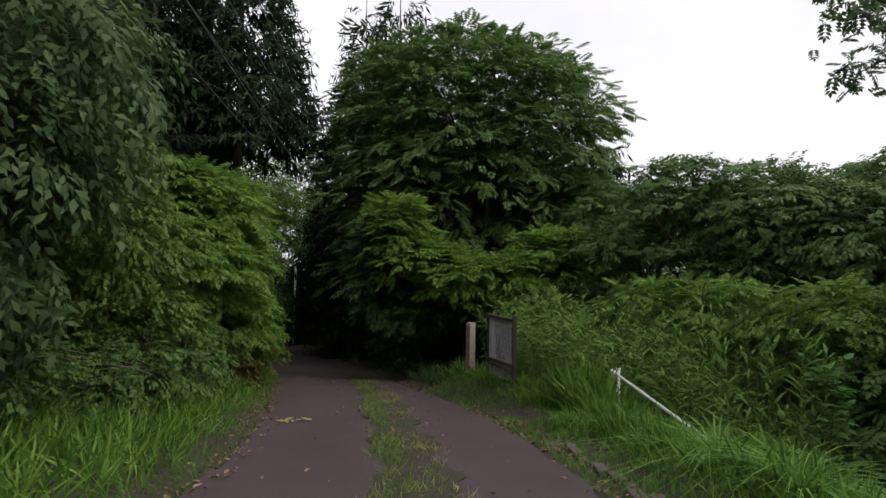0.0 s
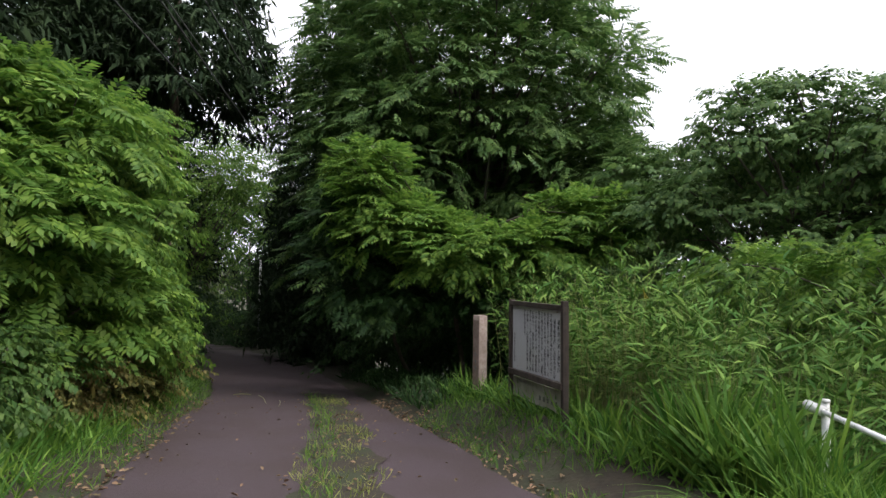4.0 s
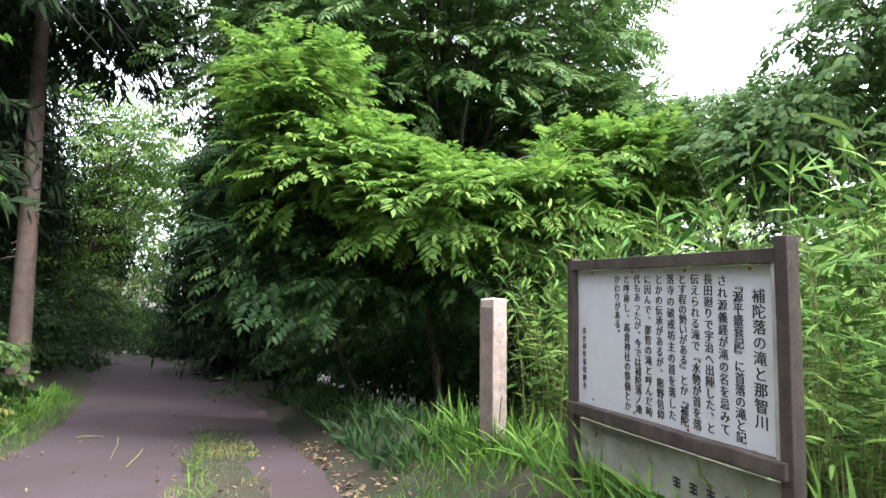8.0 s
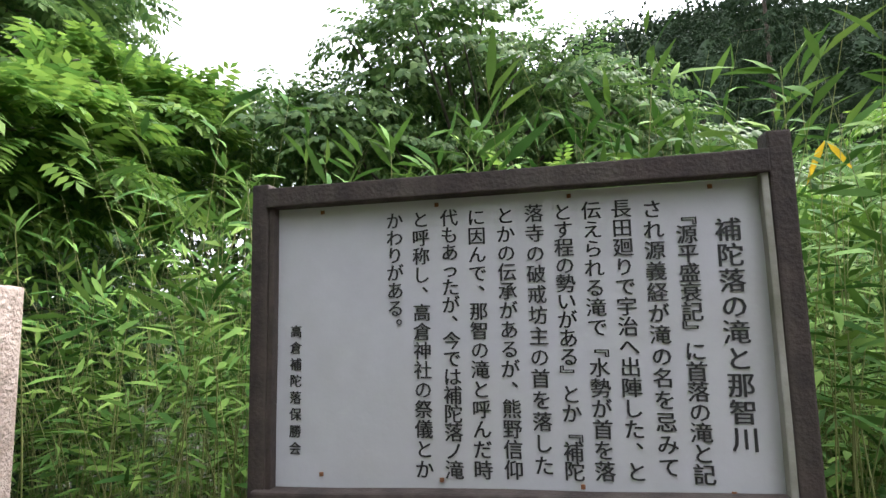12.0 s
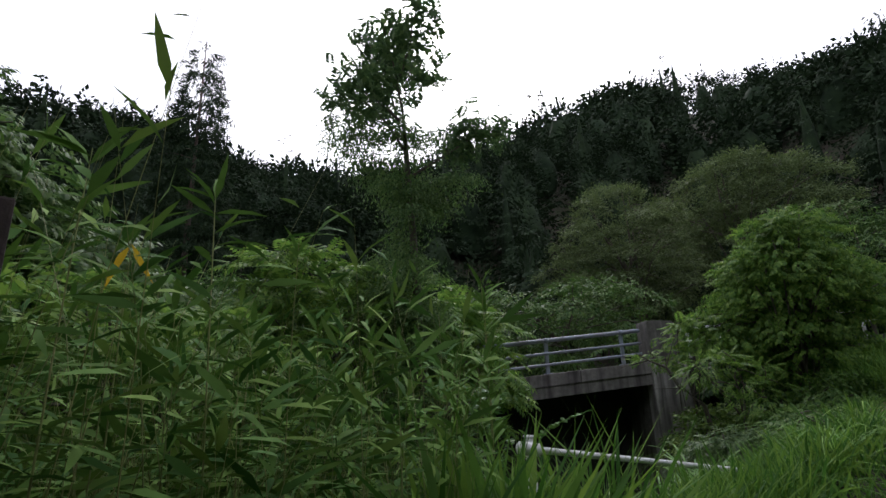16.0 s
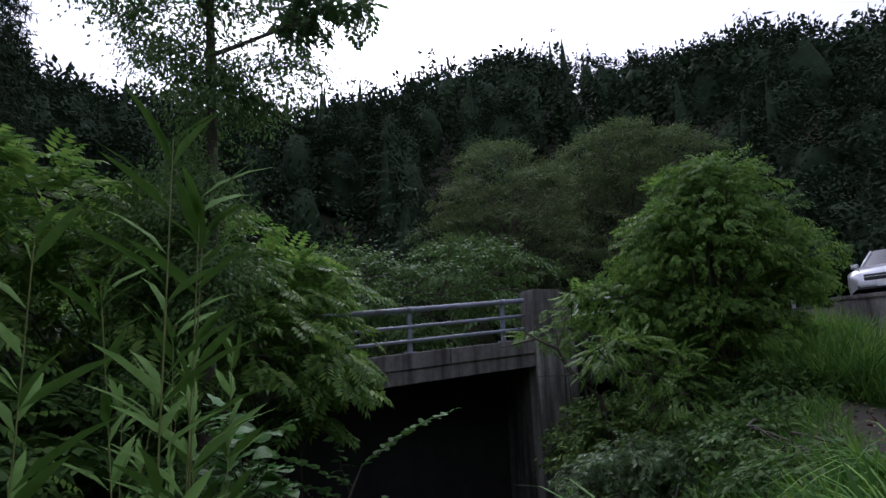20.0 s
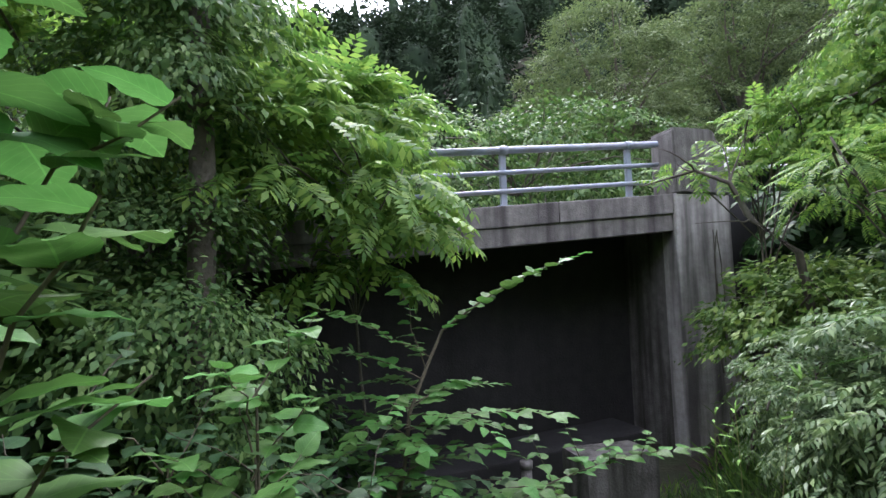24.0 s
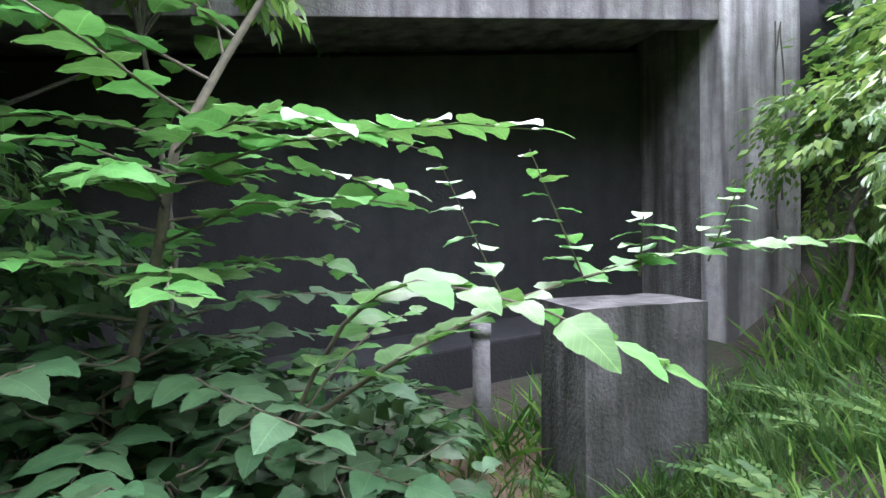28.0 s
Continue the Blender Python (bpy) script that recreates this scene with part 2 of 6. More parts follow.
M_WHITE = material("white_pipe_paint", ((0.68, 0.7, 0.7), (0.8, 0.8, 0.8)), 0.45, 14, 0.1, 60, dirt=(0.3, 0.27, 0.2), dirt_amount=0.45, dirt_scale=6)
M_WOOD = material("weathered_dark_wood", ((0.022, 0.016, 0.014), (0.055, 0.038, 0.032)), 0.8, 14, 0.28, 70, dirt=(0.14, 0.12, 0.095), dirt_amount=0.3, dirt_scale=3, streak=True)
M_PANEL = material("sign_white_paint", ((0.48, 0.48, 0.51), (0.56, 0.56, 0.585)), 0.5, 2.2, 0.05, 50, dirt=(0.38, 0.375, 0.35), dirt_amount=0.4, dirt_scale=2)
M_BOARD = material("weathered_grey_board", ((0.22, 0.21, 0.17), (0.34, 0.33, 0.29)), 0.8, 7, 0.2, 40, dirt=(0.13, 0.14, 0.08), dirt_amount=0.6, dirt_scale=3)
M_INK = material("black_lettering", ((0.012, 0.012, 0.014), (0.03, 0.03, 0.032)), 0.6, 30)
M_INK_FADED = material("faded_lettering", ((0.1, 0.1, 0.095), (0.17, 0.17, 0.16)), 0.7, 30)
M_GRANITE = material("pink_granite", ((0.3, 0.23, 0.19), (0.52, 0.43, 0.38)), 0.9, 28, 1.0, 55, dirt=(0.2, 0.15, 0.12), dirt_amount=0.5, dirt_scale=7)
M_GRANITE_SMOOTH = material("worn_brown_granite", ((0.17, 0.12, 0.1), (0.27, 0.2, 0.17)), 0.85, 30, 0.5, 90, dirt=(0.1, 0.08, 0.06), dirt_amount=0.5, dirt_scale=5)
M_POLE = material("concrete_pole", ((0.2, 0.19, 0.17), (0.3, 0.29, 0.27)), 0.85, 10, 0.2, 40, dirt=(0.1, 0.1, 0.08), dirt_amount=0.5)
M_WIRE = material("black_cable", ((0.02, 0.02, 0.02), (0.04, 0.04, 0.04)), 0.6, 10)
M_CAR = material("silver_car_paint", ((0.5, 0.51, 0.53), (0.56, 0.57, 0.59)), 0.28, 2, metal=0.7)
M_BLACK = material("black_plastic", ((0.012, 0.012, 0.013), (0.025, 0.025, 0.027)), 0.5, 20)
M_TYRE = material("tyre_rubber", ((0.012, 0.012, 0.012), (0.03, 0.03, 0.03)), 0.9, 20)
M_GLASS_DARK = material("tinted_glass", ((0.03, 0.035, 0.04), (0.05, 0.055, 0.06)), 0.05, 2)
M_LAMP = material("lamp_glass", ((0.5, 0.52, 0.55), (0.7, 0.7, 0.72)), 0.1, 10)
M_CHROME = material("chrome", ((0.6, 0.6, 0.6), (0.7, 0.7, 0.7)), 0.15, 10, metal=1.0)
M_PLATE = material("plate_white", ((0.7, 0.7, 0.7), (0.75, 0.75, 0.75)), 0.5, 10)
M_RUST = material("rusty_metal", ((0.12, 0.05, 0.02), (0.25, 0.11, 0.05)), 0.9, 20, 0.4, 60)


# ------------------------------------------------------------------ mesh helpers
def mesh_from(name, verts, faces, mats, smooth=False, index=None):
    """A mesh from numpy arrays: verts (n, 3); faces (m, k), or a list of such arrays."""
    blocks = faces if isinstance(faces, list) else [faces]
    used = np.unique(np.concatenate([f.ravel() for f in blocks]))
    if len(used) < len(verts):                # leave out points that no face uses
        blocks = [np.searchsorted(used, f) for f in blocks]
        verts = np.asarray(verts)[used]
    me = bpy.data.meshes.new(name)
    me.vertices.add(len(verts))
    me.vertices.foreach_set("co", np.asarray(verts, np.float32).ravel())
    flat = np.concatenate([f.ravel() for f in blocks]).astype(np.int32)
    counts = np.concatenate([np.full(len(f), f.shape[1]) for f in blocks]).astype(np.int32)
    me.loops.add(len(flat))
    me.loops.foreach_set("vertex_index", flat)
    me.polygons.add(len(counts))
    me.polygons.foreach_set("loop_start", np.concatenate([[0], np.cumsum(counts)[:-1]]).astype(np.int32))
    if index is not None:
        me.polygons.foreach_set("material_index", np.asarray(index, np.int32))
    me.update(calc_edges=True)
    me.validate()
    for m in (mats if isinstance(mats, (list, tuple)) else [mats]):
        me.materials.append(m)
    if smooth:
        me.polygons.foreach_set("use_smooth", np.ones(len(counts), bool))
    return me


def put(name, me, parent=None, label=""):
    ob = new(name, me)
    if parent is not None:
        ob.parent = parent
    if label:
        ob["label"] = label
    return ob


def part(name, bm, mat, parent=None, label="", smooth=False):
    me = bpy.data.meshes.new(name)
    bm.to_mesh(me)
    bm.free()
    me.materials.append(mat)
    if smooth:
        for p in me.polygons:
            p.use_smooth = True
    return put(name, me, parent, label)


def thing(name, at=(0, 0, 0), turn=0.0, label="", category="", group="", kind=""):
    ob = new(name)
    ob.empty_display_size = 0.2
    ob.matrix_world = pose(*at, 0, 0, turn)
    return tagged(ob, label, category, group, kind)


def box(size, at=(0, 0, 0), bevel=0.0, turn=None, bm=None):
    bm = bm or bmesh.new()
    r = bmesh.ops.create_cube(bm, size=1.0)
    m = Matrix.Translation(at) @ (turn or Matrix()) @ Matrix.Diagonal((*size, 1))
    bmesh.ops.transform(bm, matrix=m, verts=r["verts"])
    if bevel:
        edges = list({e for v in r["verts"] for e in v.link_edges})
        bmesh.ops.bevel(bm, geom=edges, offset=bevel, segments=2, affect="EDGES", profile=0.6)
    return bm


def rough(bm, amount, scale, cuts=0):
    if cuts:
        bmesh.ops.subdivide_edges(bm, edges=bm.edges[:], cuts=cuts, use_grid_fill=True)
    for v in bm.verts:
        v.co += noise.noise_vector(v.co * scale) * amount
    return bm


def tube_arrays(points, radii, sides=6):
    """Vertices and quads of a tube along points."""
    P = np.asarray(points, float)
    R = np.broadcast_to(np.asarray(radii, float), (len(P),))
    T = np.gradient(P, axis=0)
    T /= np.linalg.norm(T, axis=1, keepdims=True) + 1e-9
    ref = np.where(np.abs(T[:, 2:3]) > 0.9, np.array([[1.0, 0, 0]]), np.array([[0, 0, 1.0]]))
    A = np.cross(T, ref)
    A /= np.linalg.norm(A, axis=1, keepdims=True) + 1e-9
    B = np.cross(T, A)
    ang = np.linspace(0, 2 * np.pi, sides, endpoint=False)
    V = P[:, None] + R[:, None, None] * (np.cos(ang)[None, :, None] * A[:, None] + np.sin(ang)[None, :, None] * B[:, None])
    n = len(P)
    i, j = np.meshgrid(np.arange(n - 1), np.arange(sides), indexing="ij")
    k = (j + 1) % sides
    F = np.stack([i * sides + j, i * sides + k, (i + 1) * sides + k, (i + 1) * sides + j], -1).reshape(-1, 4)
    return V.reshape(-1, 3), F


def tubes(name, runs, mat, sides=6):
    """One mesh of several tubes: runs of (points, radii)."""
    V, F, n = [], [], 0
    for pts, rad in runs:
        v, f = tube_arrays(pts, rad, sides)
        V.append(v)
        F.append(f + n)
        n += len(v)
    return mesh_from(name, np.concatenate(V), np.concatenate(F), mat, smooth=True)


def pipe(name, points, radius, mat, parent=None, label="", sides=10, caps=True):
    v, f = tube_arrays(points, radius, sides)
    blocks = [f]
    if caps:
        blocks += [np.arange(sides)[::-1][None], (len(v) - sides + np.arange(sides))[None]]
    return put(name, mesh_from(name, v, blocks, mat, smooth=len(points) > 2), parent, label)


def unit(a):
    return a / (np.linalg.norm(a, axis=-1, keepdims=True) + 1e-9)


def scatter(template, P, D, S, rng, up=None, tilt=0.35):
    """Copies of a leaf template (verts, faces) joined: at P, pointing along D, of size S."""
    TV, TF = template
    n = len(P)
    D = unit(np.asarray(D, float))
    U = np.tile([0, 0, 1.0], (n, 1)) if up is None else np.asarray(up, float)
    U = unit(U + rng.normal(0, tilt, (n, 3)))
    Y = unit(np.cross(U, D))
    Z = np.cross(D, Y)
    R = np.stack([D, Y, Z], -1)
    V = np.einsum("nij,kj->nki", R, TV) * np.asarray(S, float).reshape(-1, 1, 1) + np.asarray(P)[:, None]
    F = (TF[None] + (np.arange(n) * len(TV))[:, None, None]).reshape(-1, TF.shape[1])
    return V.reshape(-1, 3), F


# Leaf templates: the leaf points along +x, its face up +z, length 1.
def t_leaf(width, bend=0.15, fold=0.12):
    v = np.array([[0, 0, 0], [.3, width * .5, fold * width], [.3, -width * .5, fold * width], [.3, 0, .02],
                  [.68, width * .38, fold * width - bend * .4], [.68, -width * .38, fold * width - bend * .4], [.68, 0, -bend * .4], [1, 0, -bend]])
    f = np.array([[0, 3, 1], [0, 2, 3], [1, 3, 6], [1, 6, 4], [3, 2, 5], [3, 5, 6], [4, 6, 7], [6, 5, 7]])
    return v, f


def t_simple(width, bend=0.12):
    return (np.array([[0, 0, 0], [.45, width * .5, .0], [.45, -width * .5, .0], [1, 0, -bend]]), np.array([[0, 2, 1], [1, 2, 3]]))


def merge(parts):
    V, F, n = [], [], 0
    for v, f in parts:
        V.append(v)
        F.append(f + n)
        n += len(v)
    return np.concatenate(V), np.concatenate(F)


def t_frond(pairs=5, leaf=0.34, width=0.36, droop=0.25, simple=True):
    """A feathered leaf of length 1: leaflets in pairs along a drooping stalk, and one at the tip."""
    rng = np.random.default_rng(5)
    P, D, S = [], [], []
    for i in range(pairs):
        x = 0.16 + 0.74 * i / (pairs - 1)
        for s in (1, -1):
            P.append((x, 0, -droop * x * x))
            D.append((0.55, s, -0.15 - 0.2 * x))
            S.append(leaf * (0.75 + 0.5 * math.sin(math.pi * (0.2 + 0.7 * x))))
    P.append((0.95, 0, -droop * 0.9))
    D.append((1, 0, -0.5))
    S.append(leaf)
    return scatter(t_simple(width) if simple else t_leaf(width), np.array(P), np.array(D), np.array(S), rng, tilt=0.12)


def t_clump(count, spread=0.5, leaf=0.3, width=0.5, seed=1, flat=0.5):
    rng = np.random.default_rng(seed)
    P = rng.normal(0, spread * 0.5, (count, 3)) * [1, 1, flat]
    P[:, 0] += 0.3
    D = unit(P * [1, 1, 0.6] + [0.3, 0, -0.15] + rng.normal(0, 0.25, (count, 3)))
    return scatter(t_simple(width), P, D, leaf * rng.uniform(0.7, 1.2, count), rng, tilt=0.4)


def t_needles(count=13, seed=2):
    rng = np.random.default_rng(seed)
    P = np.stack([rng.uniform(0, 0.8, count), rng.normal(0, 0.1, count), rng.normal(0, 0.05, count)], -1)
    D = np.stack([rng.uniform(0.5, 1, count), rng.normal(0, 0.7, count), rng.normal(-0.1, 0.5, count)], -1)
    return scatter(t_simple(0.19, 0.25), P, D, rng.uniform(0.22, 0.45, count), rng, tilt=0.5)


def t_blade(width=0.03, bend=0.45):
    x = np.array([0, 0.35, 0.7, 1.0])
    z = -bend * x ** 2.2
    w = width * np.array([0.6, 1, 0.8, 0])
    v = [(x[0], -w[0], 0), (x[0], w[0], 0), (x[1], -w[1], z[1]), (x[1], w[1], z[1]), (x[2], -w[2], z[2]), (x[2], w[2], z[2]), (x[3], 0, z[3])]
    f = [[0, 1, 3], [0, 3, 2], [2, 3, 5], [2, 5, 4], [4, 5, 6]]
    return np.array(v), np.array(f)


FROND, FROND_FINE, FROND_ROUND = t_frond(5, 0.36, 0.4, 0.12), t_frond(8, 0.22, 0.34, 0.2), t_frond(4, 0.42, 0.55, 0.2)
CLUMP, CLUMP_SMALL, CLUMP_FAR, NEEDLES = t_clump(14), t_clump(22, 0.5, 0.16, 0.5, 3), t_clump(9, 0.6, 0.4, 0.6, 4), t_needles()
def t_lance(width=0.15, bend=0.2):
    v = np.array([[0, 0, 0], [.35, width * .5, .01], [.35, -width * .5, .01], [.72, width * .32, -bend * .45], [.72, -width * .32, -bend * .45], [1, 0, -bend]])
    return v, np.array([[0, 2, 1], [1, 2, 4], [1, 4, 3], [3, 4, 5]])


def t_sprig(count=9, leaf=0.3, width=0.5, droop=0.3, seed=6):
    """A twig of length 1 with ovate leaves that alternate and hang a little."""
    rng = np.random.default_rng(seed)
    k = np.linspace(0.12, 1.0, count)
    side = np.where(np.arange(count) % 2, 1.0, -1.0)
    P = np.stack([k, 0.03 * side, -droop * k * k], -1)
    D = np.stack([rng.uniform(0.5, 0.9, count), side * rng.uniform(0.5, 1.0, count), rng.uniform(-0.75, -0.1, count)], -1)
    return scatter(t_simple(width, 0.2), P, D, leaf * rng.uniform(0.75, 1.15, count), rng, tilt=0.3)


SPRIG, SPRIG_SMALL, SPRIG_HANGING = t_sprig(10, 0.36, 0.58, 0.12), t_sprig(13, 0.22, 0.6, 0.15, 7), t_sprig(8, 0.36, 0.42, 0.7, 8)
SPRIG_LANCE = t_sprig(12, 0.38, 0.32, 0.1, 9)
BLADE, LANCE = t_blade(), t_lance()
OVATE = t_leaf(0.62, 0.18, 0.2)


# ------------------------------------------------------------------ the lie of the land
BX, BY, BZ = 9.056, 0.244, 0.618           # lower corner of the bridge girder at the pilaster
UX, UY = math.cos(1.237), math.sin(1.237)  # along the bridge
SLOPE = 0.088
L_EDGE = np.array([(-30, -3.0), (-8, -2.2), (4.9, -2.28), (7.2, -2.57), (12.8, -3.9), (14.6, -4.5), (17, -5.0), (20, -5.9), (29, -9.6), (45, -18.0), (60, -30.0), (90, -60.0)])
R_EDGE = np.array([(-30, 8.0), (-8, 4.6), (-3, 3.75), (0, 3.15), (3, 2.35), (4.2, 1.75), (4.9, 1.55), (7.2, 1.35), (10.1, 0.86), (13, 0.1), (15.4, -0.75), (17.7, -1.45), (23, -3.0), (30, -5.6), (45, -14.0), (60, -26.0), (90, -56.0)])


def step(a, b, x):
    t = np.clip((x - a) / (b - a), 0, 1)
    return t * t * (3 - 2 * t)


def lane_z(y):
    y = np.asarray(y, float)
    return 0.05 - 0.112 * np.minimum(y, 24) - 0.075 * np.clip(y - 24, 0, 40) + 0.06 * np.clip(-1 - y, 0, 8)


def along(x, y):
    """Metres along the bridge from its pilaster, and across it to the far side."""
    return (x - BX) * UX + (y - BY) * UY, (x - BX) * UY - (y - BY) * UX


def road_z(s):
    return 1.12 - SLOPE * np.clip(s, -60, 60)


def wobble(x, y, k, seed=0.0):
    return np.sin(x * k + 1.3 * np.sin(y * k * 0.7 + seed) + seed) * np.cos(y * k * 1.1 + 0.8 * np.sin(x * k * 0.6 - seed))


# bearing and height of the wooded ridge, in degrees, as it stands round the sign
RIDGE = np.array([(0, 4), (45, 6), (62, 20), (81, 27.6), (90, 27.3), (100, 24.8), (112, 24.0), (120, 25.7), (129, 27.7), (136, 29.8), (144, 31.2), (151, 29.6), (160, 28.0), (166, 28.2), (173, 25.8), (190, 25), (230, 8), (360, 4)])


def ground(x, y):
    x, y = np.asarray(x, float), np.asarray(y, float)
    xl, xr = np.interp(y, L_EDGE[:, 0], L_EDGE[:, 1]), np.interp(y, R_EDGE[:, 0], R_EDGE[:, 1])
    zl = lane_z(y)
    s, v = along(x, y)
    left = np.clip(xl - x, 0, None)
    z = zl - 0.06 + 0.12 * step(0, 0.5, left) + 0.3 * np.clip(left - 1.2, 0, 40) * step(1.0, 4, left)
    right = np.clip(x - xr, 0, None)
    raised = 0.15 + 0.3 * step(9.5, 12.5, y) * (1 - step(19, 26, y))
    z = z + (0.06 + raised) * step(0, 1.3, right)
    # the gully between the lane and the wall under the bridge
    deep = step(-5.0, 0.6, s)
    floor = -3.0 - 0.09 * (y - 4)
    fall = np.clip((right - 1.5) * 0.70, 0, None)
    gully = np.maximum(zl + 0.15 + 0.2 * step(9.5, 12.5, y) - fall, floor)
    z = np.where(right > 1.5, np.minimum(z, gully) * deep + z * (1 - deep), z)
    # near the pilaster and beyond, the bank climbs to the main road
    head = 1 - step(-8.0, -1.5, s)
    bank = road_z(s) - 0.9 - 0.45 * np.clip(-v, 0, 30)
    z = np.where(right > 0.3, np.maximum(z, bank * head + z * (1 - head)), z)
    # main road shelf and the hill above it
    shelf = road_z(s) - 0.08
    hill = np.clip(v - 8.5, 0, None)
    hill = np.maximum(hill, 0.85 * np.clip(-y - 14, 0, None))
    z = np.where((v > 1.5) | ((y < -7.75) & (x > 2.3)), shelf, z)
    rise = np.where(v > 1.5, 1.15 * np.clip(hill - 9, 0, None), 0.0)
    far, bearing = np.hypot(x - 0.5, y - 11), np.degrees(np.arctan2(x - 0.5, y - 11)) % 360
    crest = np.tan(np.radians(np.interp(bearing, RIDGE[:, 0], RIDGE[:, 1]))) * np.minimum(far, 130) - 7.0
    z = np.where(rise > 0, np.minimum(z + rise, np.maximum(crest, z)), z)
    z = z + 0.05 * wobble(x, y, 1.1) * step(0.2, 1.5, np.maximum(left, right)) * (v < 1.0)
    return z


EYES = np.array([(r[1] * METRES, r[2] * METRES) for r in ROWS])


def near_path(x, y):
    """Metres from the line walked."""
    d = np.full(np.shape(x), 99.0)
    for a, b in zip(EYES[:-1], EYES[1:]):
        ab = b - a
        t = np.clip(((x - a[0]) * ab[0] + (y - a[1]) * ab[1]) / (ab @ ab + 1e-9), 0, 1)
        d = np.minimum(d, np.hypot(x - a[0] - t * ab[0], y - a[1] - t * ab[1]))
    return d


def grid_mesh(name, xs, ys, fz, mat):
    X, Y = np.meshgrid(xs, ys, indexing="ij")
    V = np.stack([X, Y, fz(X, Y)], -1).reshape(-1, 3)
    n, m = len(xs), len(ys)
    i, j = np.meshgrid(np.arange(n - 1), np.arange(m - 1), indexing="ij")
    F = np.stack([i * m + j, (i + 1) * m + j, (i + 1) * m + j + 1, i * m + j + 1], -1).reshape(-1, 4)
    return mesh_from(name, V, F, mat, smooth=True)


def uneven(*stops):
    return np.concatenate([np.arange(a, b, d) for a, b, d in stops])


xs = uneven((-400, -60, 40), (-60, -12, 3), (-12, 14, 0.3), (14, 110, 3), (110, 450, 40))
ys = uneven((-400, -80, 40), (-80, -14, 3), (-14, 26, 0.3), (26, 100, 3), (100, 450, 40))
tagged(put("ground", grid_mesh("ground", xs, ys, ground, M_SOIL)), "dark soil and leaf mould of banks, gully and hillside", "ground", kind="structure")


def ribbon(name, ys, left, right, fz, mat, cuts=9):
    """A road surface between two edges given as functions of y."""
    k = np.linspace(0, 1, cuts)
    l, r = left(ys), right(ys)
    X = l[:, None] + (r - l)[:, None] * k[None]
    Y = np.repeat(ys[:, None], cuts, 1)
    V = np.stack([X, Y, fz(X, Y)], -1).reshape(-1, 3)
    i, j = np.meshgrid(np.arange(len(ys) - 1), np.arange(cuts - 1), indexing="ij")
    F = np.stack([i * cuts + j, i * cuts + j + 1, (i + 1) * cuts + j + 1, (i + 1) * cuts + j], -1).reshape(-1, 4)
    return mesh_from(name, V, F, mat, smooth=True)


lane_ys = uneven((-18, 30, 0.25), (30, 85, 1.0))


def ragged(edge, seed, amount=0.07):
    return lambda y: np.interp(y, edge[:, 0], edge[:, 1]) + amount * (np.sin(y * 3.1 + seed) + 0.7 * np.sin(y * 7.3 + 2 * seed) + 0.4 * np.sin(y * 17 + seed)) / 2


tagged(put("road", ribbon("lane", lane_ys, ragged(L_EDGE, 0.4), ragged(R_EDGE, 2.1), lambda x, y: lane_z(y) + 0.012 * wobble(x, y, 0.9), M_ASPHALT)),
       "narrow old dark asphalt lane sloping down into the woods", "road", kind="structure")

# ------------------------------------------------------------------ main road, bridge and walls
TO_BRIDGE = Matrix(((UX, -UY, 0, BX), (UY, UX, 0, BY), (0, 0, 1, BZ), (0, 0, 0, 1)))   # x along, y towards the gully, z up


def sheared(bm):
    for v in bm.verts:
        v.co.z -= SLOPE * v.co.x
    return bm


def in_bridge(x, y, z):
    return TO_BRIDGE @ Vector((x, y, z - SLOPE * x))


main_s = np.arange(-45, 46, 1.0)
mk = np.linspace(-0.4, -6.6, 7)
MX, MY = np.meshgrid(main_s, mk, indexing="ij")
mv = np.stack([BX + MX * UX - MY * UY, BY + MX * UY + MY * UX, BZ + 0.5 - SLOPE * MX], -1).reshape(-1, 3)
mi, mj = np.meshgrid(np.arange(len(main_s) - 1), np.arange(6), indexing="ij")
mf = np.stack([mi * 7 + mj, mi * 7 + mj + 1, (mi + 1) * 7 + mj + 1, (mi + 1) * 7 + mj], -1).reshape(-1, 4)
tagged(put("main_road", mesh_from("main_road", mv, mf[:, ::-1], M_ASPHALT)), "asphalt surface of the wider road over the bridge", "road", kind="structure")

bridge = new("bridge")
bridge.matrix_world = TO_BRIDGE
tagged(bridge, "weathered concrete road bridge with stained girder over a gully", "bridge", kind="structure")
LONG = 17.0
bm = box((LONG, 0.3, 0.25), (LONG / 2, -0.15, 0.125), 0.012)
part("girder", sheared(rough(bm, 0.006, 3, 2)), M_CONCRETE, bridge, "lower fascia of stained concrete")
for i in range(9):
    a, b = i * LONG / 9, (i + 1) * LONG / 9 - 0.012
    bm = box((b - a, 0.42, 0.29), ((a + b) / 2, -0.18, 0.4), 0.018)
    part("kerb_block", sheared(rough(bm, 0.006, 3, 1)), M_CONCRETE, bridge, "grey concrete kerb block with black runs of dirt")
bm = box((LONG, 1.2, 0.25), (LONG / 2, -0.9, 0.33))
part("deck_slab", sheared(bm), M_CONCRETE, bridge)
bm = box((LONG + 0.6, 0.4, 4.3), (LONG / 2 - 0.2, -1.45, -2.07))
part("rear_wall", sheared(bm), M_CONCRETE_DARK, bridge, "concrete wall under the deck, its shade put into a dark colour")
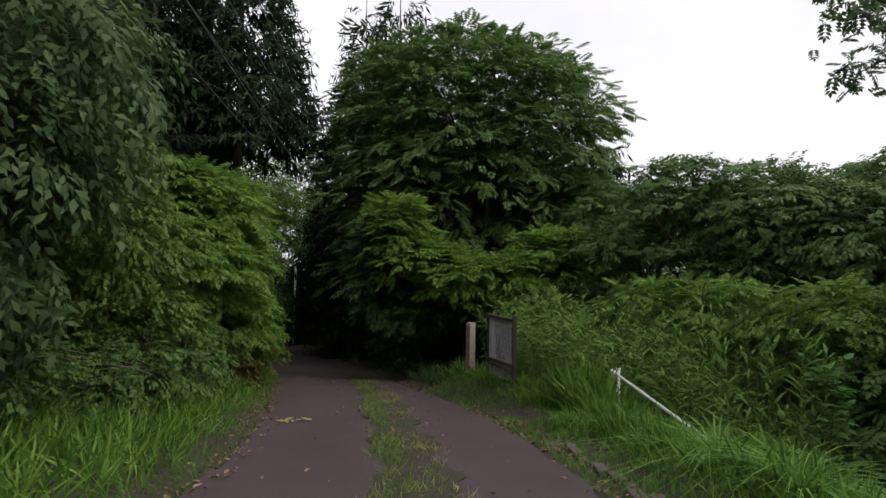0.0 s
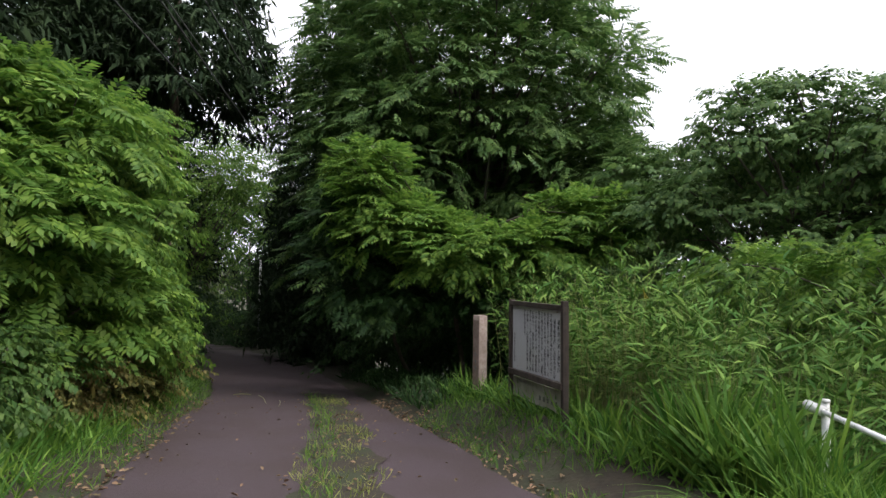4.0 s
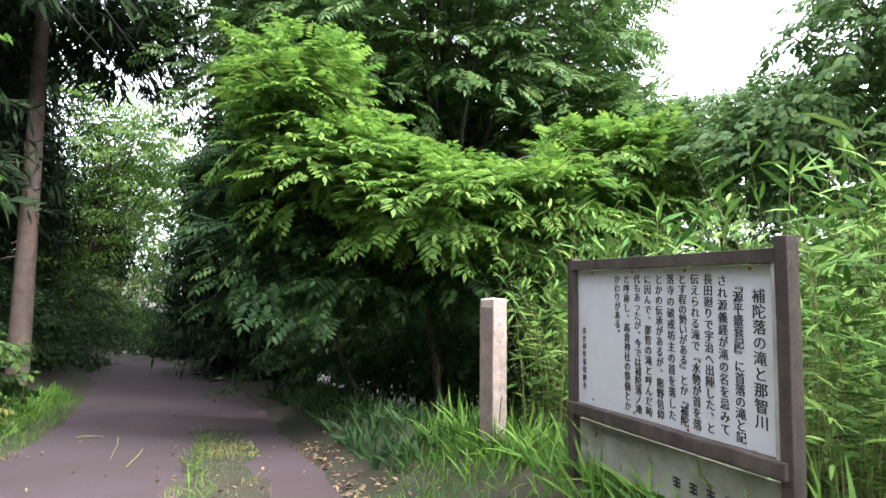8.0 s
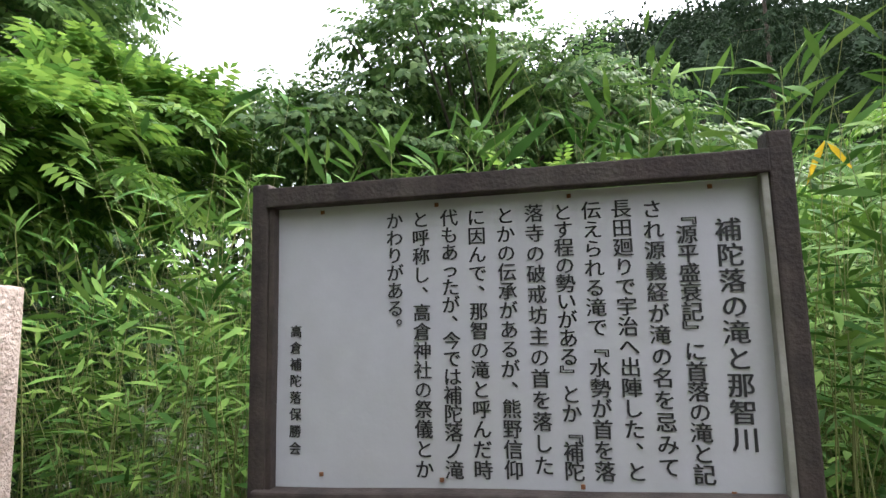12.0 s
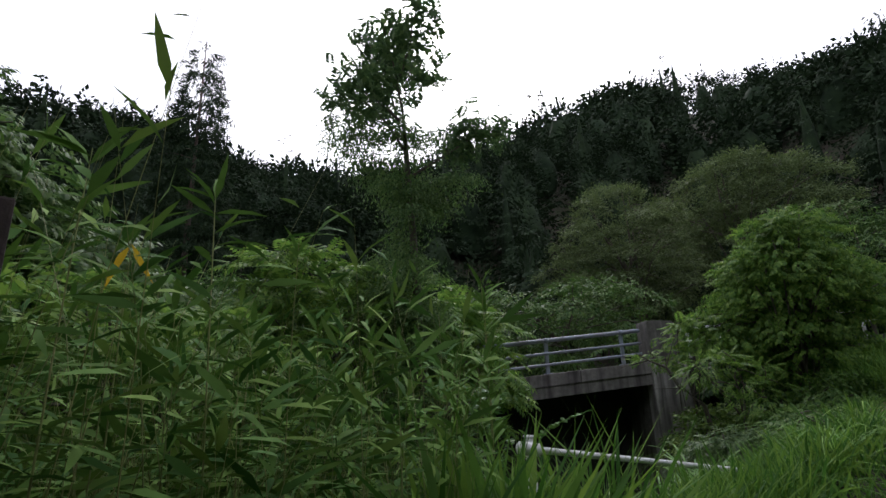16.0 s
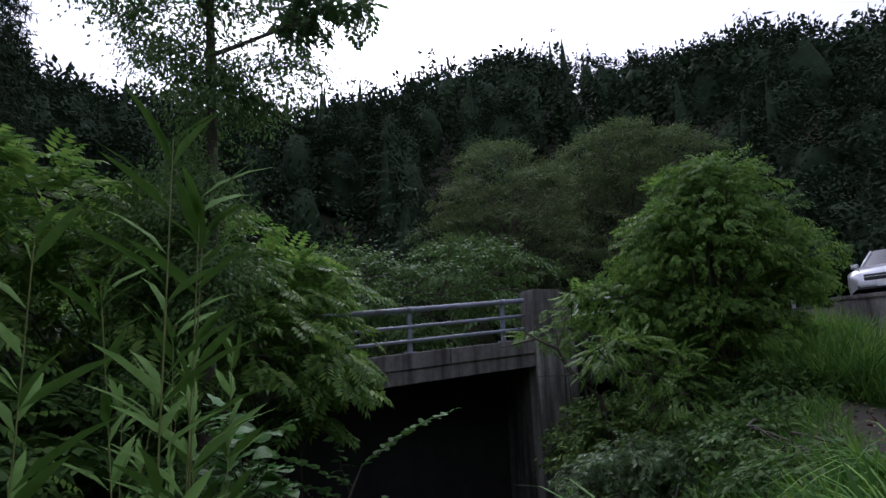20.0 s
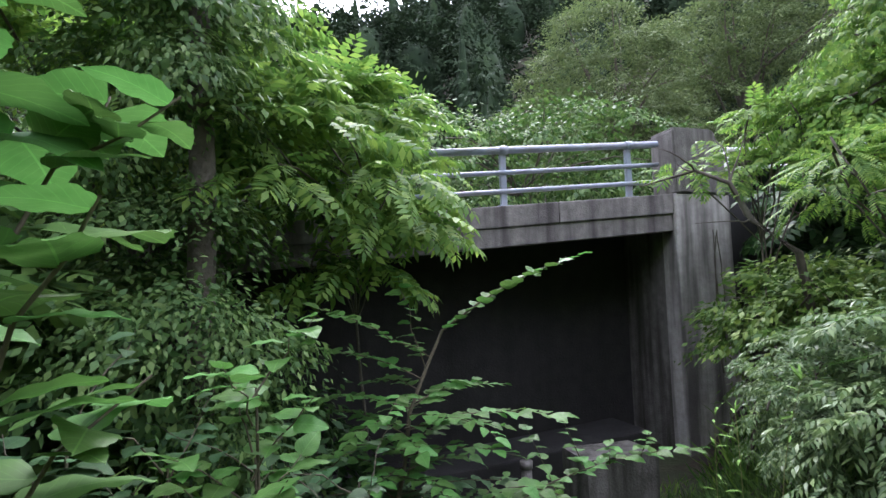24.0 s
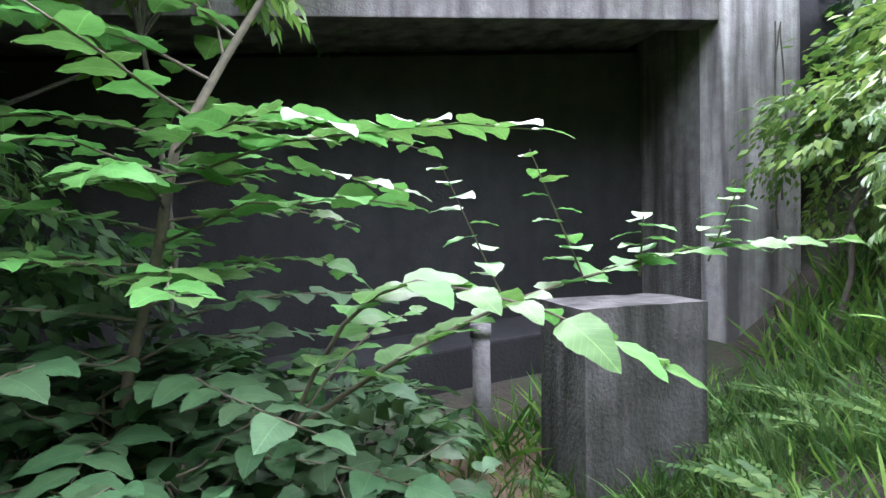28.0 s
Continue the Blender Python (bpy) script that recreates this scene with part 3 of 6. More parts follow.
# the pilaster: a broad pier with a post above the deck, its outer side sloping
bm = box((0.98, 0.34, 4.45), (-0.49, -0.105, -1.68), 0.02)
part("pier", rough(bm, 0.006, 2.5, 4), M_CONCRETE_PALE, bridge, "pale streaked concrete pier")
# inner side split off from the pier, its shade set by darker concrete
bm = box((0.96, 1.02, 4.45), (-0.495, -0.785, -1.7), 0.01)
part("abutment", rough(bm, 0.006, 2.5, 3), M_CONCRETE_STAINED, bridge, "stained concrete abutment behind the pier, darker for its shaded side")
bm = bmesh.new()
prof = [(0.0, 0.55), (-1.0, 0.55), (-0.98, 0.76), (-0.76, 1.5), (-0.7, 1.54), (-0.02, 1.54), (0.0, 1.5)]
front = [bm.verts.new((x, 0.1, z)) for x, z in prof]
rear = [bm.verts.new((x, -0.42, z)) for x, z in prof]
bm.faces.new(front)
bm.faces.new(rear[::-1])
for i in range(len(prof)):
    j = (i + 1) % len(prof)
    bm.faces.new((front[j], front[i], rear[i], rear[j]))
bmesh.ops.recalc_face_normals(bm, faces=bm.faces)
bmesh.ops.bevel(bm, geom=bm.edges[:], offset=0.02, segments=2, affect="EDGES")
part("end_post", bm, M_CONCRETE_STAINED, bridge, "stained concrete end post of the parapet with a sloping side")
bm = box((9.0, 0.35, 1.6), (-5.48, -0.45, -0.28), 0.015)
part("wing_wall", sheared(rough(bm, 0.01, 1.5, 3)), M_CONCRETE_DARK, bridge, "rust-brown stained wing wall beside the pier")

railing = new("bridge_railing")
railing.matrix_world = TO_BRIDGE @ Matrix.Translation((0, 0, 0.54))
tagged(railing, "blue-grey painted steel pipe railing on the bridge kerb", "railing")
for k, (h, r) in enumerate(((0.79, 0.05), (0.48, 0.032), (0.22, 0.032))):
    pts = [(x, -0.12, h - SLOPE * x) for x in np.linspace(0.12, LONG, 12)]
    pipe("rail", pts, r, M_RAIL, railing)
for i in range(9):
    x = 0.62 + i * 2.0
    bm = box((0.09, 0.06, 0.74), (x, -0.12 - 0.035, 0.36 - SLOPE * x), 0.012)
    post = part("post", bm, M_RAIL, railing)
    part("base_plate", box((0.2, 0.16, 0.025), (x, -0.13, 0.012 - SLOPE * x), 0.005), M_RAIL, post)
    pipe("sleeve", [(x - 0.06, -0.12, 0.79 - SLOPE * (x - 0.06)), (x + 0.06, -0.12, 0.79 - SLOPE * (x + 0.06))], 0.06, M_RAIL, post)

fence = new("roadside_guard_fence")
fence.matrix_world = TO_BRIDGE @ Matrix.Translation((0, 0, 0.52))
tagged(fence, "white painted pipe guard fence along the road beyond the pier", "guard fence")
for i in range(5):
    x = -1.45 - i * 1.9
    pipe("post", [(x, -0.4, -0.02 - SLOPE * x), (x, -0.4, 0.78 - SLOPE * x)], 0.045, M_WHITE, fence, sides=10)
for h in (0.74, 0.42):
    pipe("rail", [(x, -0.36, h - SLOPE * x) for x in (-1.2, -5, -9.4)], 0.03, M_WHITE, fence)

parapet = thing("road_parapet", (5.35, -7.65, 0.25), 172, "low weathered concrete parapet wall below the parked car", "wall", kind="structure")
part("wall", rough(box((3.2, 0.28, 1.75), (1.6, 0, 0.82), 0.02), 0.008, 2, 3), M_CONCRETE, parapet)
part("coping", rough(box((3.26, 0.36, 0.1), (1.6, 0, 1.745), 0.015), 0.005, 3, 2), M_CONCRETE, parapet)

# kerb of broken concrete along the lane
for i in range(22):
    y = 1.2 + i * 0.31
    x = float(np.interp(y, R_EDGE[:, 0], R_EDGE[:, 1])) + 0.42 + 0.05 * math.sin(i * 2.3)
    if i == 0:
        kerb = tagged(new("lane_kerb"), "broken mossy concrete edging of the lane, half buried in litter", "kerb", kind="structure")
    bm = rough(box((0.13, 0.25, 0.16), (0, 0, 0), 0.02), 0.014, 7, 1)
    k = part("edging_stone", bm, M_KERB, kerb)
    k.matrix_world = pose(x, y, float(lane_z(y)) - 0.05 + 0.03 * math.sin(i * 1.7), 4 * math.sin(i), 5 * math.cos(i * 1.3), 4 + 5 * math.sin(i * 3.1))


# ------------------------------------------------------------------ sign board
def letters(text, size, mat, span=None, name="lettering"):
    """Mesh of a column of characters from z = 0 down to -span, or of a row from x = 0; it faces -y."""
    cu = bpy.data.curves.new(name, "FONT")
    cu.body = "\n".join(text) if span else text
    cu.size, cu.align_x = size, "CENTER" if span else "LEFT"
    if span:
        cu.space_line = span / len(text) / size
    cu.resolution_u, cu.extrude = 2, 0.001
    ob = new("temp", cu)
    bpy.context.view_layer.update()
    me = bpy.data.meshes.new_from_object(ob.evaluated_get(bpy.context.evaluated_depsgraph_get()))
    bpy.data.objects.remove(ob)
    n = len(me.vertices)
    co = np.empty(n * 3, np.float32)
    me.vertices.foreach_get("co", co)
    co = co.reshape(-1, 3)
    if span:
        top, low = co[:, 1].max(), co[:, 1].min()
        co[:, 1] = (co[:, 1] - top) * span / (top - low)
        co[:, 0] -= (co[:, 0].max() + co[:, 0].min()) / 2
    co = np.stack([co[:, 0], -co[:, 2], co[:, 1]], -1)
    if not span:                      # brush weight: the strokes doubled a hair apart
        faces = [list(f.vertices) for f in me.polygons]
        bold = np.concatenate([co - [size * 0.016, 0, 0], co + [size * 0.016, -0.0004, 0]])
        me.clear_geometry()
        me.from_pydata(bold.tolist(), [], faces + [[i + n for i in f] for f in faces])
    else:
        me.vertices.foreach_set("co", co.ravel())
    me.update()
    me.materials.clear()
    me.materials.append(mat)
    return me


def sign_board():
    tl, tr = Vector((1.174, 13.421, 0)), Vector((1.567, 11.854, 0))
    mid = (tl + tr) / 2
    turn = math.degrees(math.atan2(tr.y - tl.y, tr.x - tl.x))
    # local x to the reader's right, local y away from the reader, z up as in the world
    s = thing("sign_board", (mid.x, mid.y, 0), turn, "white lettered board in a dark weathered timber frame on two posts", "sign")
    w = (tr - tl).length
    for x, top in ((-w / 2 - 0.04, 0.635), (w / 2 + 0.042, 0.675)):
        bm = rough(box((0.066, 0.085, 2.3), (x, 0.015, top - 1.15), 0.007), 0.004, 7, 4)
        post = part("post", bm, M_WOOD, s)
        side = -1 if x > 0 else 1
        part("batten", rough(box((0.02, 0.04, 0.98), (x + side * 0.045, -0.005, 0.06), 0.004), 0.003, 9, 3), M_BOARD if x > 0 else M_WOOD, post)
    part("top_beam", rough(box((w + 0.02, 0.07, 0.07), (0, -0.005, 0.583), 0.005), 0.003, 5, 3), M_WOOD, s)
    tilt = pose(0, 0, 0, 0, -2.1, 0)
    part("bottom_beam", rough(box((w + 0.1, 0.085, 0.086), (0, -0.012, -0.44), 0.01, tilt), 0.009, 5, 5), M_WOOD, s, "split and worn lower beam")
    panel = part("panel", box((w, 0.02, 0.97), (0, 0.02, 0.06), 0.002), M_PANEL, s, "white painted panel with black brush lettering")
    part("panel_backing", box((w, 0.02, 0.9), (0, 0.045, 0.075), 0.002), M_WOOD, s)
    low = part("lower_board", rough(box((w - 0.02, 0.022, 0.3), (0, 0.03, -0.665), 0.003, tilt), 0.003, 4, 4), M_BOARD, s, "grey weathered lower board with faded lettering")
    cols = [("補陀落の滝と那智川", 0.702, 0.425, -0.255), ("﹃源平盛衰記﹄に首落の滝と記", 0.585, 0.47, -0.352), ("され源義経が滝の名を忌みて", 0.490, 0.495, -0.335),
            ("長田廻りで宇治へ出陣した、と", 0.398, 0.503, -0.352), ("伝えられる滝で﹃水勢が首を落", 0.307, 0.503, -0.355), ("とす程の勢いがある﹄とか﹃補陀", 0.217, 0.503, -0.358),
            ("落寺の破戒坊主の首を落した", 0.126, 0.505, -0.345), ("とかの伝承があるが、熊野信仰", 0.032, 0.503, -0.362), ("に因んで、那智の滝と呼んだ時", -0.065, 0.503, -0.366),
            ("代もあったが、今では補陀落ノ滝", -0.158, 0.507, -0.37), ("と呼称し、高倉神社の祭儀とか", -0.258, 0.507, -0.372), ("かわりがある。", -0.351, 0.508, 0.09)]
    cols.append(("高倉補陀落保勝会", -0.72, 0.126, -0.314))
    glyphs = {}
    for i, (c, x, top, low_z) in enumerate(cols):
        size = 0.076 if i == 0 else 0.046 if i == 12 else 0.063
        pitch = (top - low_z - size * 0.9) / (len(c) - 1)
        for j, ch in enumerate(c):
            if (ch, size) not in glyphs:
                glyphs[ch, size] = letters(ch, size, M_INK)
            o = put("character", glyphs[ch, size], panel)
            o.matrix_basis = pose(x - size * 0.5 + (0.5 * size if ch in "、。" else 0), 0.0085, top - size * 0.84 - j * pitch + (0.5 * size if ch in "、。" else 0))
    o = put("faded_lettering", letters("歴史街道を応援します", 0.05, M_INK_FADED), low)
    o.matrix_basis = pose(-0.64, 0.015, -0.6, 0, -2.1, 0)
    for i in range(5):
        for dz, h in ((0.022, 0.012), (0.0, 0.012), (-0.022, 0.012)):
            part("faded_stroke", box((0.055, 0.002, h), (0.14 + i * 0.12, 0.0165, -0.7 + 0.037 * (0.14 + i * 0.12) + dz)), M_INK, low)
        part("faded_stroke", box((0.012, 0.002, 0.062), (0.14 + i * 0.12, 0.0155, -0.7 + 0.037 * (0.14 + i * 0.12))), M_INK, low)
    for x in (-0.62, -0.2, 0.24, 0.66):
        part("nail", box((0.014, 0.006, 0.014), (x, 0.007, 0.525), 0.002), M_RUST, s)
        part("nail", box((0.014, 0.006, 0.014), (x, 0.007, -0.375), 0.002), M_RUST, s)
    return s


sign_board()


def stone_post():
    s = thing("stone_post", (0.79, 14.55, -1.0), 32, "rough pink granite marker post standing in the grass", "marker post")
    bm = box((0.18, 0.18, 1.29), (0, 0, 0.645), 0.012)
    bmesh.ops.subdivide_edges(bm, edges=bm.edges[:], cuts=5, use_grid_fill=True)
    for v in bm.verts:
        v.co += noise.noise_vector(v.co * 22) * 0.006
        if v.co.z > 1.25:
            v.co.z += 0.02 - 0.12 * max(abs(v.co.x), abs(v.co.y))
    part("shaft", bm, M_GRANITE, s)
    part("inscribed_face", rough(box((0.006, 0.172, 1.2), (-0.0925, 0, 0.62), 0.001), 0.002, 8, 2), M_GRANITE_SMOOTH, s, "smoother brown face with worn carving")
    for z in (0.62, 0.5, 0.38):
        for dy, w, h in ((0, 0.07, 0.012), (0.0, 0.012, 0.08), (0.02, 0.05, 0.01)):
            part("carved_stroke", box((0.004, w, h), (-0.0965, dy, z + dy)), M_INK_FADED, s)


stone_post()

p_a, p_b = Vector((2.95, 9.24, -0.06)), Vector((3.25, 6.75, -0.40))
bar = thing("white_pipe_rail", (0, 0, 0), 0, "bent white painted guard pipe leaning in the grass", "guard pipe")
pipe("pipe", [tuple(p_a + (p_b - p_a) * k) for k in np.linspace(0, 1.25, 8)], 0.022, M_WHITE, bar)
pipe("collar", [tuple(p_a + (p_a - p_b) * 0.035), tuple(p_a + (p_b - p_a) * 0.03)], 0.042, M_WHITE, bar)
pipe("support_post", [(3.0, 9.2, 0.0), (3.0, 9.2, -1.2)], 0.03, M_WHITE, bar)
pipe("cap", [(3.0, 9.2, 0.0), (3.0, 9.2, 0.02)], 0.036, M_WHITE, bar)


# ------------------------------------------------------------------ plants
def smooth_path(rng, a, b, bend, n=7):
    t = np.linspace(0, 1, n)[:, None]
    a, b = np.asarray(a, float), np.asarray(b, float)
    off = rng.normal(0, bend, 3)
    return a + (b - a) * t + off * np.sin(np.pi * t) + rng.normal(0, bend * 0.15, (n, 3)) * np.sin(np.pi * t)


def crown(rng, blobs, pads, per, pad_r, droop=0.35, inner=0.2):
    """Foliage in separate tiers: umbrella-shaped pads of leaf sprays over rounded masses, with gaps of shade between them, and some
    leaves inside. blobs: centre and radii. Gives places, directions and pad centres."""
    B = np.array(blobs, float)
    area = B[:, 3] * B[:, 4] + B[:, 3] * B[:, 5] + B[:, 4] * B[:, 5]
    total = pads * per
    lumps, R = max(10, pads // 4), pad_r * 1.75
    # candidates over the masses, thinned so that pads keep apart
    n = lumps * 8
    which = rng.choice(len(B), n, p=area / area.sum())
    d = unit(rng.normal(0, 1, (n, 3)) + [0, 0, 0.2])
    C = B[which, :3] + d * B[which, 3:] * rng.uniform(0.82, 1.05, (n, 1))
    depth = np.min([np.linalg.norm((C - m[:3]) / m[3:], axis=1) for m in B], axis=0)
    keep, gap = [], R * 0.95
    order = [i for i in range(n) if depth[i] > 0.72]
    while len(keep) < lumps and gap > R * 0.25:
        taken = C[keep] if keep else np.zeros((0, 3))
        for i in order:
            if len(keep) >= lumps:
                break
            if len(taken) == 0 or (np.linalg.norm((taken - C[i]) * [1, 1, 1.5], axis=1) > gap).all():
                keep.append(i)
                taken = C[keep]
        gap *= 0.75
    C, d = C[keep], d[keep]
    n = int(total * (1 - inner))
    idx = rng.integers(0, len(C), n)
    size = rng.uniform(0.65, 1.3, len(C))[idx] * R
    ang, q = rng.uniform(0, 2 * np.pi, n), np.sqrt(rng.uniform(0, 1, n))
    ragged_rim = 1 + 0.22 * np.sin(3 * ang + idx) + 0.14 * np.sin(7 * ang + 2.3 * idx)
    r = q * size * ragged_rim
    nz = unit(d[idx] * 0.42 + [0, 0, 1.0])
    ta = unit(np.cross(nz, np.array([0.31, 0.95, 0.02])))
    tb = np.cross(nz, ta)
    off = np.cos(ang)[:, None] * r[:, None] * ta + np.sin(ang)[:, None] * r[:, None] * tb
    P = C[idx] + off + nz * (-0.26 * r * q + rng.normal(0, 0.05, n) * size)[:, None]
    D = unit(unit(off) * 0.9 + d[idx] * 0.5 + rng.normal(0, 0.28, (n, 3))) + [0, 0, -droop]
    # leaves inside the masses
    m = total - n
    w = rng.choice(len(B), m, p=area / area.sum())
    e = unit(rng.normal(0, 1, (m, 3)))
    P = np.concatenate([P, B[w, :3] + e * B[w, 3:] * rng.uniform(0.2, 0.8, (m, 1))])
    D = np.concatenate([D, unit(e + rng.normal(0, 0.5, (m, 3))) + [0, 0, -droop]])
    return P, D, C


def tree(name, base, blobs, pads, per, pad_r, size, template, mat, seed, label, trunk_r=0.2, bark=None, limbs=22, droop=0.35, lean=(0, 0), category="tree", tilt=0.3, low_limb=2, inner=0.2):
    rng = np.random.default_rng(seed)
    root = thing(name, base, 0, label, category)
    base = np.array(base, float)
    P, D, C = crown(rng, blobs, pads, per, pad_r, droop, inner)
    v, f = scatter(template, P - base, D, size * rng.uniform(0.7, 1.25, len(P)), rng, tilt=tilt)
    put("crown", mesh_from("crown", v, f, mat), root)
    B = np.array(blobs, float)
    top = B[:, :3].mean(0) + [lean[0], lean[1], B[:, 5].mean() * 0.3]
    spine = smooth_path(rng, [0, 0, -0.3], top - base, 0.25, 9)
    put("trunk", tubes("trunk", [(spine, np.linspace(trunk_r, trunk_r * 0.25, 9))], bark or M_BARK, 9), root)
    runs = []
    for c in C[rng.choice(len(C), min(limbs, len(C)), replace=False)]:
        k = rng.integers(low_limb, 8)
        e = c - base
        run = smooth_path(rng, spine[k], e, 0.15, 6)
        run[1:-1, 2] += 0.15 * np.linalg.norm(e - spine[k]) * 0.4
        runs.append((run, np.linspace(trunk_r * 0.35, 0.012, 6)))
    for run in runs[:9]:
        put("limb", tubes("limb", [run], bark or M_BARK, 6), root)
    if runs[9:]:
        tagged(put("twig_tangle", tubes("twig_tangle", runs[9:], bark or M_BARK, 4), root), kind="stuff")
    return root


def cedar(base, height, radius, seed, label="tall dark cedar with drooping needle boughs", start=0.3, count=420, name="cedar", trunk_r=None, group="cedars", size=0.9):
    rng = np.random.default_rng(seed)
    root = thing(name, base, 0, label, "tree", group)
    n = count
    k = np.sqrt(rng.uniform(0, 1, n))
    z = height * (1 - (1 - start) * k)
    rr = radius * (0.08 + (1 - (z / height - start) / (1 - start)) ** 0.8) * rng.uniform(0.25, 1.0, n) ** 0.6
    whorl = np.round(z / 0.9) * 0.9
    ang = rng.uniform(0, 2 * np.pi, n)
    P = np.stack([np.cos(ang) * rr, np.sin(ang) * rr, whorl + rng.normal(0, 0.18, n) - 0.18 * rr], -1)
    D = np.stack([np.cos(ang), np.sin(ang), np.full(n, -0.35)], -1) + rng.normal(0, 0.2, (n, 3))
    v, f = scatter(NEEDLES, P, D, size * rng.uniform(0.8, 1.5, n), rng, tilt=0.4)
    put("crown", mesh_from("crown", v, f, M_CEDAR), root)
    tr = trunk_r or height * 0.011
    spine = np.stack([0.12 * np.sin(np.linspace(0, 3, 10)), np.zeros(10), np.linspace(-0.4, height, 10)], -1)
    put("trunk", tubes("trunk", [(spine, np.linspace(tr, 0.02, 10))], M_BARK_CEDAR, 10), root)
    runs = []
    for i in range(26):
        h = height * rng.uniform(0.12, 0.8)
        a = rng.uniform(0, 6.28)
        L = radius * rng.uniform(0.3, 0.9) if h > start * height else rng.uniform(0.3, 1.0)
        runs.append((np.array([(0, 0, h), (math.cos(a) * L * .6, math.sin(a) * L * .6, h - 0.05 * L), (math.cos(a) * L, math.sin(a) * L, h - 0.25 * L)]), np.array([0.035, 0.02, 0.008])))
    tagged(put("bough_tangle", tubes("bough_tangle", runs, M_BARK_CEDAR, 4), root), kind="stuff")
    return root


def G(x, y):
    return float(ground(x, y))


# centre: the great domed tree and the feather-leaved tree in front of it
tree("great_tree", (1.6, 26.5, G(1.6, 26.5)), [(1.3, 26.5, 8.4, 6.6, 5.2, 5.2), (-1.2, 26, 5.4, 3.6, 4, 3.2), (5.0, 25.5, 4.6, 3.6, 3.5, 2.6), (2, 25.6, 1.6, 6.5, 3.4, 2.4)],
     1350, 13, 0.68, 0.57, FROND, M_LEAF_CROWN, 11, "great domed broadleaf tree with tiered dark foliage", 0.4, limbs=70, tilt=0.3, droop=0.12, inner=0.3)
tree("feather_leaved_tree", (1.3, 20.2, G(1.3, 20.2)), [(-1.6, 18.2, 3.2, 0.75, 0.8, 1.0), (-0.9, 17.9, 2.2, 1.1, 1.0, 0.6), (0.6, 17.7, 1.75, 1.4, 1.1, 0.6), (2.2, 17.6, 1.75, 1.1, 0.9, 0.6), (3.6, 18.2, 2.4, 1.2, 1.0, 0.7)],
     290, 14, 0.34, 0.4, FROND, M_LEAF_BRIGHT, 12, "young feather-leaved tree spreading over the lane edge", 0.09, limbs=40, droop=0.05, tilt=0.16, low_limb=5)
# shaded lower fronds split off, their shade given by the dark leaf colour
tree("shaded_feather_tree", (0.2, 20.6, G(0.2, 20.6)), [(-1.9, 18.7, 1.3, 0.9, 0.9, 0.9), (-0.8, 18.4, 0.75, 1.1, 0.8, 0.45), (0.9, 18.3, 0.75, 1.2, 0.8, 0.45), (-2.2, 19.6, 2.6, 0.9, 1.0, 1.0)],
     150, 14, 0.34, 0.42, FROND, M_LEAF_DARK, 14, "feather-leaved tree beside the lane, shade put into dark leaf colour", 0.08, limbs=26, droop=0.1, tilt=0.16, low_limb=5)
# undergrowth behind the stone post, dark leaf colour standing in for the shade
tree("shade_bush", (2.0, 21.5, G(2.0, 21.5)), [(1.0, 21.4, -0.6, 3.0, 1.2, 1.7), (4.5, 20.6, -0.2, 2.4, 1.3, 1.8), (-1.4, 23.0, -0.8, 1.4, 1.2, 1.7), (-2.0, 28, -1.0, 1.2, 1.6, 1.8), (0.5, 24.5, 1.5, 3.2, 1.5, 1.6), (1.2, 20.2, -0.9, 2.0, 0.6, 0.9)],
     300, 11, 0.5, 0.5, CLUMP, M_LEAF_DARK, 13, "dense undergrowth below the trees, shade put into dark leaf colour", 0.08, limbs=20, category="bush", inner=0.4)
# right: layered trees behind the bamboo grass
right = [((7.2, 15.6), [(7.0, 15.7, 3.9, 1.6, 1.5, 1.3), (8.6, 14.4, 3.6, 1.6, 1.5, 1.2), (9.8, 13.2, 3.0, 1.3, 1.3, 1.0), (5.7, 16.8, 2.7, 1.2, 1.2, 0.9), (7.6, 15.0, 1.5, 1.9, 1.6, 1.2)], 21),
         ((10.4, 14.0), [(10.2, 14.4, 2.9, 1.7, 1.7, 1.2), (11.4, 12.8, 2.4, 1.7, 1.7, 1.2), (10.4, 13.6, 0.8, 2.0, 2.0, 1.5)], 22),
         ((12.2, 20.0), [(11.9, 20, 4.3, 2.4, 2.3, 1.5), (14.0, 18.6, 4.2, 2.2, 2.2, 1.6), (12.5, 19, 1.8, 2.6, 2.4, 2.0)], 23),
         ((9.0, 22.0), [(9.2, 22, 4.2, 2.2, 2.0, 1.5), (7.0, 22.6, 3.6, 2.0, 2.0, 1.5), (8.5, 21.4, 1.2, 2.6, 1.8, 2.0)], 24),
         ((14.4, 15.0), [(14.2, 15.0, 4.2, 2.0, 2.0, 1.6), (15.6, 12.9, 3.6, 1.9, 1.9, 1.5), (14, 14.4, 1.6, 2.4, 2.4, 2)], 26),
         ((12.0, 10.5), [(12, 10.5, 1.0, 1.8, 2.4, 1.2), (12.8, 8.6, 0.6, 1.6, 1.8, 1.3)], 25)]
for (x, y), blobs, seed in right:
    tree("broadleaf_tree", (x, y, G(x, y)), blobs, 440 if seed == 21 else 270, 13, 0.34 if seed == 21 else 0.46, 0.32 if seed == 21 else 0.44, SPRIG, M_LEAF_CROWN, seed, "spreading broadleaf tree behind the bamboo grass", 0.12, limbs=50, droop=0.15, inner=0.35)
